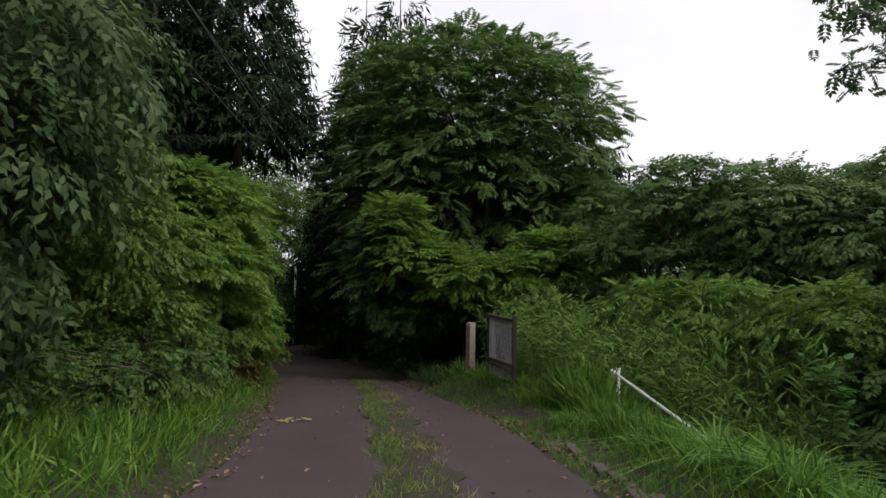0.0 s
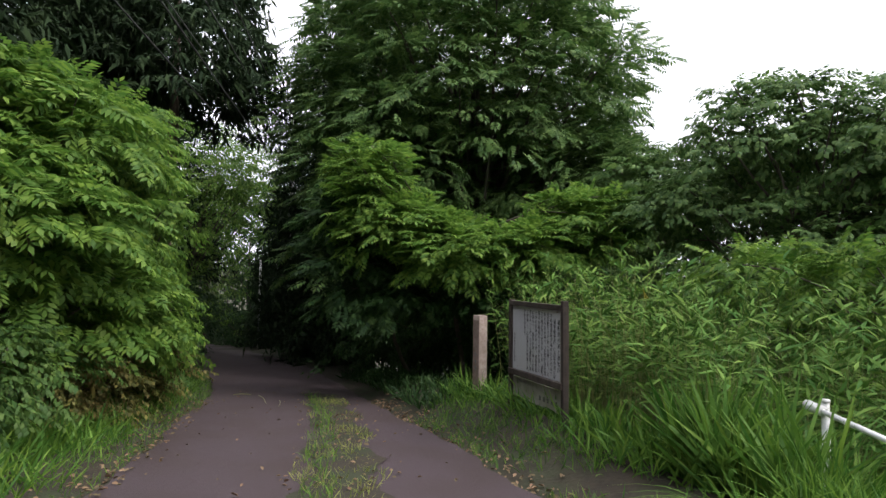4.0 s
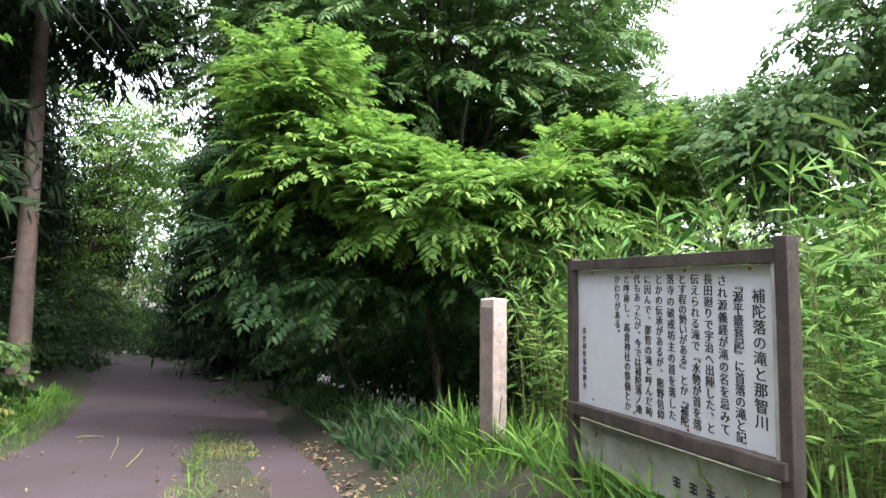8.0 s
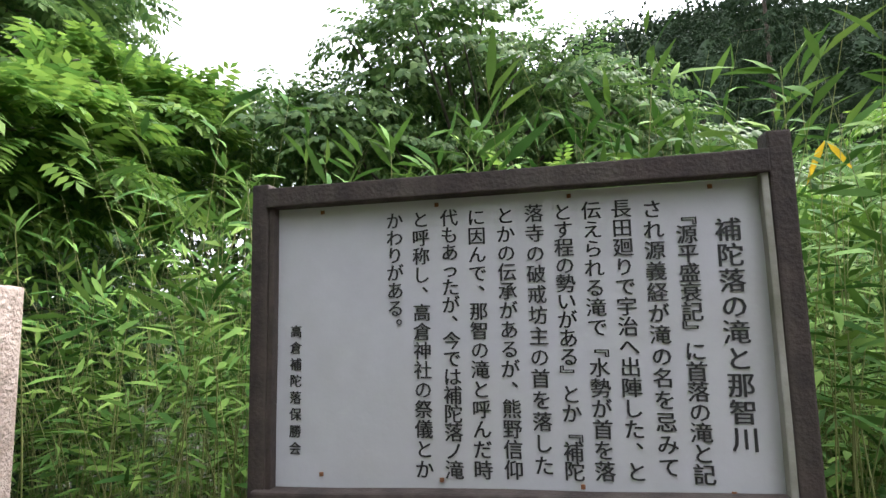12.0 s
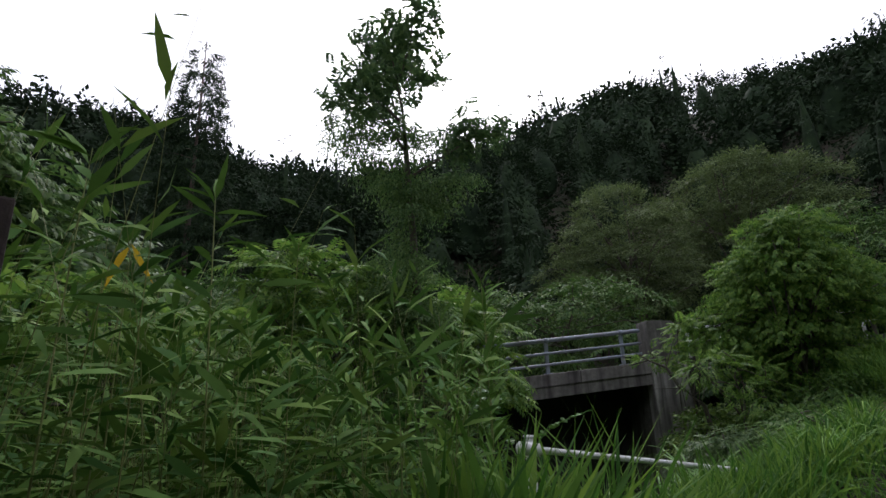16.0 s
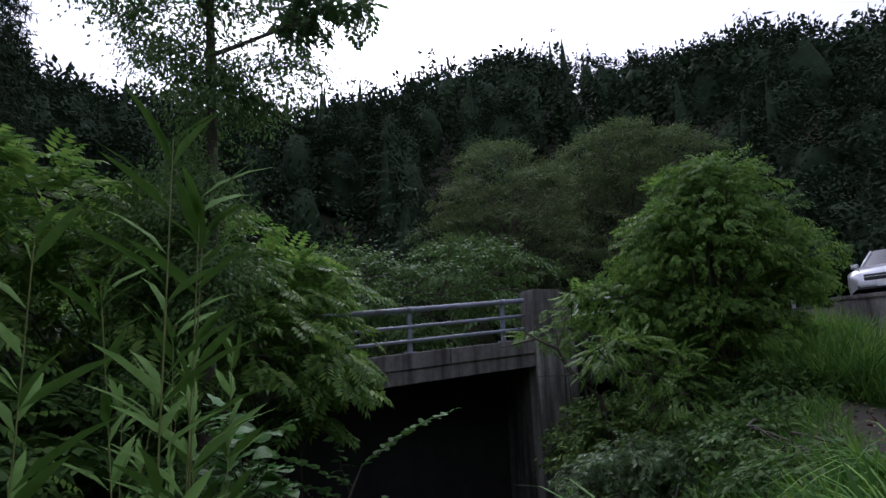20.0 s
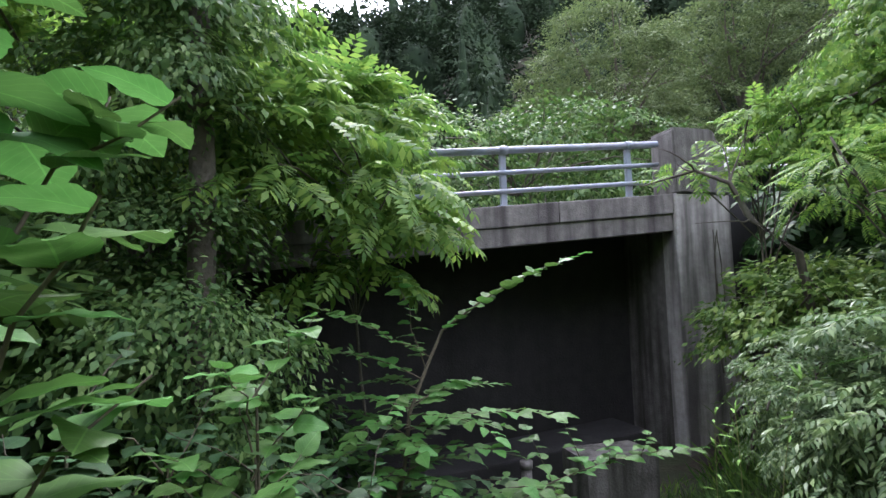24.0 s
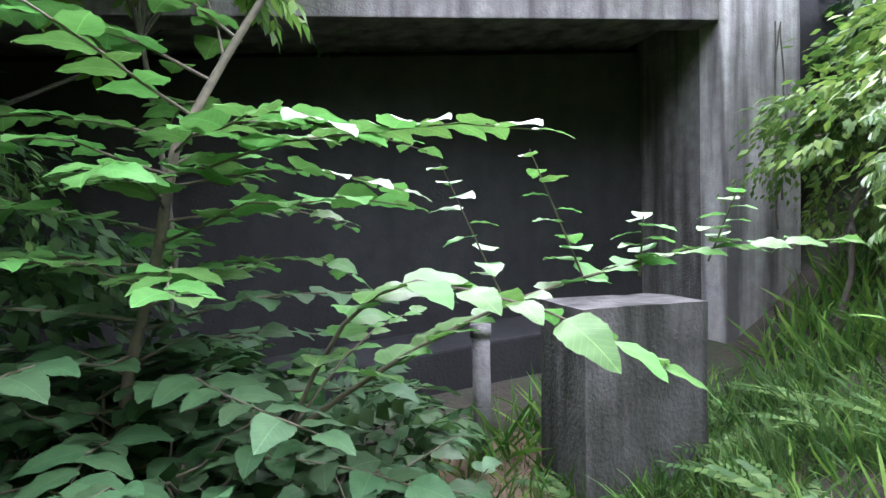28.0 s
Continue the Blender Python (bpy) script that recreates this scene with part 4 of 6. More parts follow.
# left bank
left = [((-6.6, 12.8), [(-5.9, 12.6, 1.7, 1.2, 1.4, 1.0), (-6.3, 13.5, 3.2, 1.3, 1.4, 1.1), (-5.6, 13.9, 0.5, 0.8, 1.1, 0.8)], FROND, M_LEAF_BRIGHT, 31, "fresh green feather-leaved shrub on the bank", 260, 0.42),
        ((-7.0, 9.0), [(-6.2, 9.2, 2.2, 1.2, 1.5, 1.3), (-6.6, 8.3, 3.6, 1.5, 1.5, 1.2), (-5.7, 9.6, 0.7, 0.8, 1.1, 0.8)], SPRIG_SMALL, M_LEAF_YELLOWISH, 32, "leafy yellow-green shrub overhanging the grass bank", 260, 0.42),
        ((-6.2, 5.2), [(-5.0, 5.4, 2.7, 1.0, 1.3, 1.3), (-5.5, 6.3, 4.2, 1.6, 1.6, 1.2), (-5.9, 4.2, 2.0, 1.0, 1.2, 1.4)], SPRIG_HANGING, M_LEAF_GREY, 37, "dark tree with hanging leaves over the grass bank", 260, 0.5),
        ((-7.6, 12.4), [(-7.2, 11.6, 1.2, 1.2, 1.4, 1.3), (-7.6, 13.6, 2.6, 1.3, 1.5, 1.5), (-7.8, 12.0, 3.9, 1.4, 1.4, 1.0)], SPRIG, M_LEAF_BRIGHT, 33, "dense green shrub beside the lane", 230, 0.45),
        ((-8.0, 17.2), [(-7.6, 16.8, 0.2, 1.2, 1.6, 1.4), (-8.0, 17.8, 2.0, 1.2, 1.4, 1.2), (-7.3, 18.8, -1.0, 0.8, 1.1, 0.8)], SPRIG, M_LEAF_CROWN, 35, "leafy shrub at the bend of the lane", 230, 0.4),
        ((-6.1, 15.4), [(-5.8, 15.2, 0.2, 0.75, 0.9, 1.0), (-6.0, 15.4, 2.0, 0.85, 0.95, 1.1), (-6.3, 15.6, 3.5, 0.85, 0.9, 0.9)], SPRIG, M_LEAF_BRIGHT, 36, "tall fresh green shrub at the bend of the lane", 300, 0.3),
        ((-6.2, 15.6), [(-6.1, 15.6, -0.7, 0.8, 1.0, 0.6), (-5.9, 13.6, -0.6, 0.7, 1.0, 0.5)], SPRIG_SMALL, M_RUSSET, 34, "low shrub with russet young leaves", 130, 0.36),
        ((-5.6, 9.6), [(-5.3, 9.0, -0.1, 0.7, 1.8, 0.6), (-5.4, 11.6, -0.2, 0.6, 1.2, 0.6), (-5.6, 6.6, 0.2, 0.9, 1.4, 0.6)], SPRIG_SMALL, M_LEAF, 38, "tangled dull green brush under the overhanging shrubs", 110, 0.36)]
for (x, y), blobs, tpl, mat, seed, lab, n, size in left:
    tree("bank_shrub", (x, y, G(x, y)), blobs, n, 13, 0.36, size, tpl, mat, seed, lab, 0.06, limbs=34, category="shrub", droop=0.5 if seed == 37 else 0.3)
for x, y, h, r, s in ((-15.6, 30, 23, 3.3, 1), (-14, 25, 24, 3.8, 3), (-20.4, 38.5, 23, 3.4, 4), (-16.5, 31, 24, 3.8, 5), (-13.5, 17.5, 22, 3.6, 6), (-17.5, 20, 24, 3.8, 7), (-17, 38, 25, 3.8, 8), (-12.5, 12, 21, 3.4, 10), (-17, 12, 22, 3.6, 14), (-12.5, 6, 19, 3.2, 15)):
    cedar((x, y, G(x, y)), h, r, 100 + s, start=0.2, count=1300, size=1.3)
for x, y, h, r, s in ((-3.0, 33.2, 25, 3.7, 1), (5.5, 33, 17.5, 3.0, 2), (-5.4, 35, 24, 3.2, 3), (1.8, 36, 20, 3.2, 4), (9, 31, 15, 2.6, 5), (-9.3, 45, 20, 3.4, 6), (-6.2, 49, 20, 3.4, 7)):
    cedar((x, y, G(x, y)), h, r, 120 + s, start=0.1, count=1700 if s == 1 else 1000, size=1.6)
cedar((-10.3, 26.2, G(-10.3, 26.2)), 23, 3.6, 102, start=0.47, count=1500, size=1.4, trunk_r=0.3, label="tall cedar with a bare straight trunk beside the lane")
# down the lane
for (x, y), b, s in (((-15.2, 36.5), [(-11.6, 36.2, 6.6, 1.8, 1.8, 3.4), (-14.2, 36.4, 2.0, 1.4, 1.6, 3.0)], 41), ((-17.5, 48.5), [(-16.2, 48, 7.5, 4.2, 3, 6.5), (-16.5, 46.5, 0.5, 3.0, 2.0, 3.4)], 40), ((-20, 50), [(-20, 50, 4, 5, 3, 6), (-24, 50, 1, 5, 3, 4)], 42), ((-4.5, 43), [(-5, 44, 3, 3.6, 3, 5), (-2, 43, 0, 4, 3, 3)], 43), ((-29, 56), [(-29, 56, 3, 6, 4, 6)], 44), ((-10, 54), [(-10, 54, 3, 5, 3, 6)], 45)):
    tree("lane_tree", (x, y, G(x, y)), b, 200, 9, 1.0, 0.62, CLUMP, M_LEAF_BRIGHT if s in (40, 41) else M_LEAF, s, "green broadleaf tree beside the far lane", 0.2, limbs=20)

for (x, y), b, s in (((-26, 46), [(-26, 46, 3, 4, 3, 6), (-22, 44, -1, 4, 3, 3)], 46), ((-18, 60), [(-18, 60, 3, 7, 3, 8)], 47), ((2, 47), [(2, 47, 3, 6, 3, 7)], 48), ((-34, 42), [(-34, 42, 4, 6, 4, 8)], 49), ((-38, 62), [(-38, 62, 4, 9, 4, 9)], 60), ((9, 40), [(9, 40, 3, 6, 3, 6)], 61)):
    tree("woodland_tree", (x, y, G(x, y)), b, 130, 7, 1.2, 1.9, CLUMP, M_LEAF_DARK, s, "dark woodland tree closing the end of the lane", 0.2, limbs=9)
for (x, y), b, s in (((-11, 25), [(-13, 25, -0.8, 1.6, 2.5, 1.6), (-13.5, 29, -0.5, 1.6, 2.5, 2.0)], 62), ((-14, 33), [(-13.5, 33.5, -1, 1.6, 2.4, 2.2), (-15, 38, -1.5, 1.8, 2.6, 2.4)], 63), ((-10.5, 19.5), [(-10.5, 19.5, 0.6, 1.4, 1.8, 2.0), (-11.5, 16, 1.5, 1.6, 2.2, 2.2)], 64), ((-6.2, 37), [(-5.5, 38, -1.5, 1.6, 2.4, 2.0), (-4.0, 32, -1.2, 1.6, 2.2, 2.0)], 65), ((-16, 53), [(-16, 53, -4.5, 3, 1.5, 2.2), (-10, 50, -4, 3, 1.5, 2.2), (-22, 51, -4, 3, 1.5, 2.6)], 67), ((-9.5, 8), [(-9.5, 8, 2, 1.6, 3, 2.4), (-9.5, 12, 2, 1.6, 2.6, 2.2)], 66)):
    tree("understory_bush", (x, y, G(x, y)), b, 110, 9, 0.7, 0.75, CLUMP, M_LEAF_DARK, s, "dark understory bush below the cedars", 0.06, limbs=9, category="bush")

tree("lane_end_bush", (-16, 57, G(-16, 57)), [(-20, 57, -4.4, 4, 0.8, 2.4), (-14, 57, -4.2, 4, 0.8, 2.6), (-8, 56, -4.0, 4, 0.8, 2.6)], 300, 9, 0.6, 1.0, CLUMP, M_LEAF_DARK, 68, "dark bushes closing the bend of the lane", 0.06, limbs=9, category="bush")

# gully and main road trees
def ivy_tree():
    rng = np.random.default_rng(51)
    base = np.array((8.9, 6.8, G(8.9, 6.8)))
    root = thing("ivy_clad_tree", tuple(base), 0, "half-dead tree wrapped in ivy with thin bare upper branches", "tree")
    blobs = [(8.9, 6.9, -0.6, 0.7, 0.7, 1.3), (8.88, 7.0, 1.6, 0.6, 0.6, 1.5), (8.85, 7.0, 3.6, 0.5, 0.5, 1.3), (8.85, 7.0, 4.9, 0.7, 0.75, 0.8), (9.2, 7.7, 5.9, 0.5, 0.7, 0.4), (8.9, 7.3, 7.1, 0.3, 0.4, 0.4), (8.6, 6.0, 4.4, 0.45, 0.6, 0.45), (8.5, 5.2, 5.9, 0.3, 0.5, 0.25)]
    P, D, C = crown(rng, blobs, 200, 12, 0.2, 0.7)
    v, f = scatter(CLUMP_SMALL, P - base, D, 0.43 * rng.uniform(0.7, 1.2, len(P)), rng, tilt=0.5)
    put("ivy", mesh_from("ivy", v, f, M_LEAF_CROWN), root)
    trunk = smooth_path(rng, (0, 0, -0.3), np.array((8.85, 7.0, 5.6)) - base, 0.12, 10)
    put("trunk", tubes("trunk", [(trunk, np.linspace(0.13, 0.05, 10))], M_BARK, 9), root)
    tips = [((8.85, 7.0, 5.4), (8.9, 7.35, 7.9)), ((8.85, 7.0, 4.6), (8.5, 4.9, 6.3)), ((8.85, 7.0, 5.2), (9.3, 8.4, 6.2)), ((8.88, 7.2, 6.6), (8.7, 6.3, 7.2)), ((8.85, 7.0, 5.2), (6.4, 8.6, 5.8)), ((8.7, 6.1, 5.35), (8.9, 5.6, 6.2)), ((8.88, 7.25, 7.0), (9.0, 7.9, 7.8)), ((8.1, 7.5, 5.4), (6.8, 9.0, 5.0)), ((7.6, 7.9, 5.6), (6.0, 8.2, 6.3))]
    P, D = [], []
    for a, b in tips:
        run = smooth_path(rng, np.array(a) - base, np.array(b) - base, 0.12, 8)
        put("branch", tubes("branch", [(run, np.linspace(0.034, 0.008, 8))], M_BARK, 6), root)
        for k in range(70):
            q = run[rng.integers(3, 8)] + rng.normal(0, 0.2, 3)
            P.append(q)
            D.append(unit(rng.normal(0, 1, 3) + [0, 0, -0.5]))
    v, f = scatter(FROND_ROUND, np.array(P), np.array(D), 0.25 * rng.uniform(0.7, 1.2, len(P)), rng)
    tagged(put("sparse_foliage", mesh_from("sparse_foliage", v, f, M_LEAF_GREY), root), kind="stuff")


ivy_tree()
tree("roadside_tree", (5.7, 0.3, G(5.7, 0.3)), [(5.6, 0.2, 2.5, 1.1, 1.05, 0.9), (5.4, 0.1, 3.3, 0.7, 0.7, 0.6), (6.4, 0.7, 1.6, 0.6, 0.6, 0.5), (4.7, -0.3, 2.1, 0.6, 0.6, 0.5), (5.6, 0.2, 1.2, 1.0, 0.9, 0.6)],
     420, 13, 0.26, 0.21, SPRIG, M_LEAF_BRIGHT, 52, "rounded leafy tree between lane and main road", 0.08, limbs=40, tilt=0.6)
tree("dome_tree", (17.2, -9.5, G(17.2, -9.5)), [(17.1, -9.3, 7.6, 2.8, 2.8, 3.2), (18.4, -7.6, 5.4, 2.0, 2.0, 2.6), (16.2, -10.8, 5.0, 2.0, 2.0, 2.4)], 360, 13, 0.42, 0.46, CLUMP, M_LEAF_OLIVE, 53, "dense dome-shaped tree across the main road", 0.25, limbs=20, droop=0.0, tilt=0.5)
tree("yellow_green_tree", (16, -17.5, G(16, -17.5)), [(16, -17.6, 11.4, 2.6, 2.4, 2.2), (13.6, -18.2, 10.2, 2.6, 2.4, 2.4), (17.5, -16.5, 8.5, 2.2, 2.4, 2.2)], 260, 11, 0.6, 0.6, CLUMP, M_LEAF_OLIVE, 54, "pale yellow-green tree at the foot of the hill", 0.25, limbs=20, droop=0.0, tilt=0.5)
for (x, y), b, s in (((14, -3), [(14, -3, 3.0, 2.4, 2.4, 1.6), (15, 0.5, 2.6, 2, 2.4, 1.5)], 55), ((15.5, 5), [(15.5, 5, 2.6, 2.2, 3, 1.8), (16, 9, 2.4, 2, 3, 1.8)], 56), ((10, -15), [(10, -15, 5, 3, 3, 3)], 57), ((13, 14), [(14, 13, 2.0, 2.4, 2.4, 2.0)], 58)):
    tree("roadside_bush", (x, y, G(x, y)), b, 140, 11, 0.6, 0.52, CLUMP, M_LEAF, s, "green bush beyond the bridge road", 0.1, limbs=20, category="bush")
cedar((29.5, 9.0, G(29.5, 9.0)), 21.4 - G(29.5, 9.0), 2.3, 140, "lone slender cedar standing above the ridge", start=0.3, count=2200, group="", size=0.85)


# ------------------------------------------------------------------ wooded hill
CORE_FACES = np.array([t for i in range(5) for j in range(8) for t in ([i * 8 + j, (i + 1) * 8 + j, (i + 1) * 8 + (j + 1) % 8], [i * 8 + j, (i + 1) * 8 + (j + 1) % 8, i * 8 + (j + 1) % 8])])


def forest():
    rng = np.random.default_rng(77)
    V, F, n, made = [], [], 0, 0
    while made < 820:
        x, y = rng.uniform(-30, 110), rng.uniform(-95, 75)
        s, v = along(x, y)
        hill = max(v - 8.5, 0.85 * (-y - 14))
        far = math.hypot(x - 2, y - 8)
        if hill < 4 or math.hypot(x - 29.5, y - 9) < 4 or (x < 30 and y > 18) or far > 108 or rng.random() > 0.35 + 0.65 * (far < 60):
            continue
        made += 1
        z = float(ground(x, y))
        grow = 0.75 + 0.25 * min(1, hill / 30)
        pine = rng.random() < 0.2
        h, r = (rng.uniform(8, 12.5) * grow, rng.uniform(1.7, 2.5)) if pine else (rng.uniform(5, 8) * grow, rng.uniform(2.2, 3.2))
        near = far < 50
        m = 84 if near else 34
        if pine:
            k = np.sqrt(rng.uniform(0, 1, m))
            a = rng.uniform(0, 6.28, m)
            rr = r * (0.1 + k) * rng.uniform(0.5, 1, m)
            P = np.stack([x + np.cos(a) * rr, y + np.sin(a) * rr, z + h * (1 - 0.9 * k)], -1)
            D = np.stack([np.cos(a), np.sin(a), np.full(m, -0.4)], -1)
            S = rng.uniform(0.9, 1.4, m)
        else:
            d = unit(rng.normal(0, 1, (m, 3)) + [0, 0, 0.5])
            P = np.array([x, y, z + h * 0.6]) + d * [r, r, h * 0.42] * rng.uniform(0.66, 0.93, (m, 1))
            D = d + [0, 0, -0.3]
            S = rng.uniform(0.9, 1.5, m)
        # a lumpy inner crown that the leaf clumps cover
        lat, lon = np.meshgrid(np.linspace(0.0, 1.0, 6), np.arange(8) * 0.7854, indexing="ij")
        prof = (0.02 + 0.45 * lat) if pine else np.sin(np.pi * (0.12 + 0.62 * lat)) * 0.62
        lump = rng.uniform(0.7, 1.15, lat.shape)
        core = np.stack([x + np.cos(lon) * r * prof * lump, y + np.sin(lon) * r * prof * lump, z + h * ((0.82 if pine else 0.84) - 0.8 * lat) + rng.normal(0, 0.2, lat.shape)], -1).reshape(-1, 3)
        V.append(core)
        F.append(CORE_FACES + n)
        n += len(core)
        v_, f_ = scatter(CLUMP if near else CLUMP_FAR, P, D, S * (1.0 if near else 1.15), rng)
        V.append(v_)
        F.append(f_ + n)
        n += len(v_)
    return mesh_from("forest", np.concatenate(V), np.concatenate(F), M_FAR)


tagged(put("hillside_forest", forest()), "mixed forest of cedars and broadleaf trees on the hill, colour darkened as backlit", "forest", kind="stuff")


# ------------------------------------------------------------------ bamboo grass, grass and weeds
def thicket(name, label, n, keep, height, seed, leaves=11, leaf=(0.16, 0.26), mat=M_SASA, clear=0.55, bounds=(1.4, 13, 5, 22)):
    rng = np.random.default_rng(seed)
    x, y = rng.uniform(bounds[0], bounds[1], n), rng.uniform(bounds[2], bounds[3], n)
    ok = keep(x, y) & (near_path(x, y) > clear)
    x, y = x[ok], y[ok]
    z = ground(x, y)
    n = len(x)
    H = height(x, y) * rng.uniform(0.65, 1.12, n)
    lean = rng.normal(0, 0.16, (n, 2))
    t = np.linspace(0, 1, 4)
    base = np.stack([x, y, z], -1)
    pts = base[:, None] + np.stack([lean[:, :1] * t * t * H[:, None], lean[:, 1:] * t * t * H[:, None], t[None] * H[:, None]], -1)
    ang = np.array([0, 2.1, 4.2])
    ring = np.stack([np.cos(ang), np.sin(ang), np.zeros(3)], -1) * 0.004
    rv = (pts[:, :, None] + ring[None, None] * (1.2 - t)[None, :, None, None]).reshape(-1, 3)
    q = np.array([[i * 3 + j, i * 3 + (j + 1) % 3, (i + 1) * 3 + (j + 1) % 3, (i + 1) * 3 + j] for i in range(3) for j in range(3)])
    rf = (q[None] + (np.arange(n) * 12)[:, None, None]).reshape(-1, 4)
    k = rng.uniform(0.3, 1.0, (n, leaves)) ** 0.7
    P = base[:, None] + np.stack([lean[:, :1] * k * k * H[:, None], lean[:, 1:] * k * k * H[:, None], k * H[:, None]], -1)
    a = rng.uniform(0, 6.28, (n, leaves))
    D = np.stack([np.cos(a), np.sin(a), 0.15 + 0.7 * (k > 0.85) + rng.normal(0, 0.3, (n, leaves))], -1)
    S = rng.uniform(*leaf, (n, leaves))
    v, f = scatter(LANCE, P.reshape(-1, 3), D.reshape(-1, 3), S.ravel(), rng, tilt=0.5)
    me = mesh_from(name, np.concatenate([rv, v]), [rf, f + len(rv)], [M_CULM, mat], index=np.concatenate([np.zeros(len(rf)), np.ones(len(f))]))
    return tagged(put(name, me), label, "bamboo grass", kind="stuff")


def edge_r(y):
    return np.interp(y, R_EDGE[:, 0], R_EDGE[:, 1])


thicket("bamboo_grass", "tall bright bamboo grass thicket behind the sign", 6300,
        lambda x, y: (y > 11.4 - 0.55 * x) & (x > 1.75 + 0.22 * (13.5 - y)) & (x < 10) & (x > edge_r(y) + 1.6) & (y < 17),
        lambda x, y: np.clip(0.95 + 0.45 * wobble(x, y, 1.6) + 0.3 * wobble(x, y, 3.7, 2.0) - 0.9 * (1 - step(9.0, 11.0, y)) - ground(x, y), 1.1, 3.6 - 1.6 * (1 - step(9.0, 11.0, y))), 201, leaves=13, leaf=(0.13, 0.27), bounds=(1.6, 10, 5, 17))


def grass(name, label, n, bounds, keep, height, seed, mat=M_GRASS, clear=0.0, width=1.0, lean=0.55, category="grass", floor=ground):
    rng = np.random.default_rng(seed)
    x, y = rng.uniform(bounds[0], bounds[1], n), rng.uniform(bounds[2], bounds[3], n)
    tuft = 0.45 + 0.55 * (wobble(x, y, 2.3, seed) > -0.3)
    ok = keep(x, y) & (rng.random(n) < tuft)
    if clear:
        ok &= near_path(x, y) > clear
    x, y = x[ok], y[ok]
    n = len(x)
    P = np.stack([x, y, floor(x, y) - 0.01], -1)
    H = height(x, y) * rng.uniform(0.5, 1.2, n)
    D = np.stack([rng.normal(0, lean, n), rng.normal(0, lean, n), np.ones(n)], -1)
    up = np.stack([rng.normal(0, 1, n), rng.normal(0, 1, n), np.zeros(n)], -1)
    T = (BLADE[0] * [1, width, 1], BLADE[1])
    v, f = scatter(T, P, D, H, rng, up=up, tilt=0.1)
    return tagged(put(name, mesh_from(name, v, f, mat)), label, category, kind="stuff")


def edge_l(y):
    return np.interp(y, L_EDGE[:, 0], L_EDGE[:, 1])


grass("verge_grass", "lush grass on the left bank of the lane", 44000, (-9, -2, 1, 26), lambda x, y: (x < edge_l(y) - 0.02) & (x > edge_l(y) - 3.2),
      lambda x, y: 0.14 + 0.3 * step(0.1, 1.0, edge_l(y) - x), 301)
grass("verge_grass", "bright grass on the verge below the sign", 105000, (-4, 5.5, -4, 24), lambda x, y: (x > edge_r(y) + np.where(y > 4.5, 0.1, 0.45)) & (x < edge_r(y) + 3.0) & (y < 15.3 + 0.5 * np.sin(x * 3)) & ((y > 4.2) | (x < edge_r(y) + 0.8) | (x > edge_r(y) + 1.15)),
      lambda x, y: (0.16 + 0.34 * step(0.5, 1.6, x - edge_r(y))) * (0.45 + 0.55 * step(3.5, 5.0, y)), 302, clear=0.25)
grass("weed_bank", "rank grass and weeds on the bank of the gully", 28000, (2, 9.2, -3, 12), lambda x, y: (x > edge_r(y) + 1.8) & (along(x, y)[1] < -0.5),
      lambda x, y: 0.22 + 0.2 * (wobble(x, y, 1.0) > 0.2), 303, clear=0.35)


grass("gully_grass", "dense green grass and weeds beside the pier", 15000, (5.6, 8.9, 1.4, 4.7), lambda x, y: (along(x, y)[1] < -0.2) & (x + 0.9 * y < 12.1),
      lambda x, y: 0.1 + 0.14 * (wobble(x, y, 2.1) > 0.1), 310, M_LEAF, clear=0.5, width=1.0)


def strip_mid(y):
    return np.interp(y, [3, 5, 8.7, 15, 18.4, 20], [-0.05, -0.15, -0.7, -1.8, -2.7, -3.2])


grass("lane_grass_strip", "strip of short yellowing grass growing along the lane", 24000, (-4, 1, 2.0, 19.0),
      lambda x, y: np.abs(x - strip_mid(y)) < 0.42 + 0.12 * np.sin(y * 3), lambda x, y: 0.05 + 0.06 * (wobble(x, y, 2.0) > 0), 304, M_GRASS_DRY, width=1.2, floor=lambda x, y: lane_z(y) + 0.015)
grass("lane_grass_strip", "lush green side of the grass strip along the lane", 16000, (-4, 1, 2.0, 19.0),
      lambda x, y: np.abs(x - strip_mid(y) + 0.22) < 0.17 + 0.06 * np.sin(y * 5), lambda x, y: np.full(np.shape(x), 0.15), 305, M_GRASS, floor=lambda x, y: lane_z(y) + 0.015)
for (x, y), b, s in (((3.6, 3.6), [(3.6, 3.6, -0.5, 0.5, 0.6, 0.4), (4.4, 2.6, -0.4, 0.6, 0.6, 0.45)], 81), ((4.6, 0.8), [(4.6, 0.8, 0.0, 0.7, 0.8, 0.5), (5.6, 0.2, 0.1, 0.7, 0.7, 0.6)], 83), ((7.2, -0.9), [(7.2, -0.9, 0.6, 0.6, 0.7, 0.6), (7.5, -1.8, 1.0, 0.8, 0.9, 0.6)], 84)):
    tree("low_bush", (x, y, G(x, y)), b, 80, 11, 0.3, 0.3 if s % 2 else 0.36, CLUMP if s % 2 else FROND_ROUND, M_LEAF if s % 2 else M_LEAF_DARK, s, "low tangled bush on the gully bank", 0.03, limbs=18, category="bush")

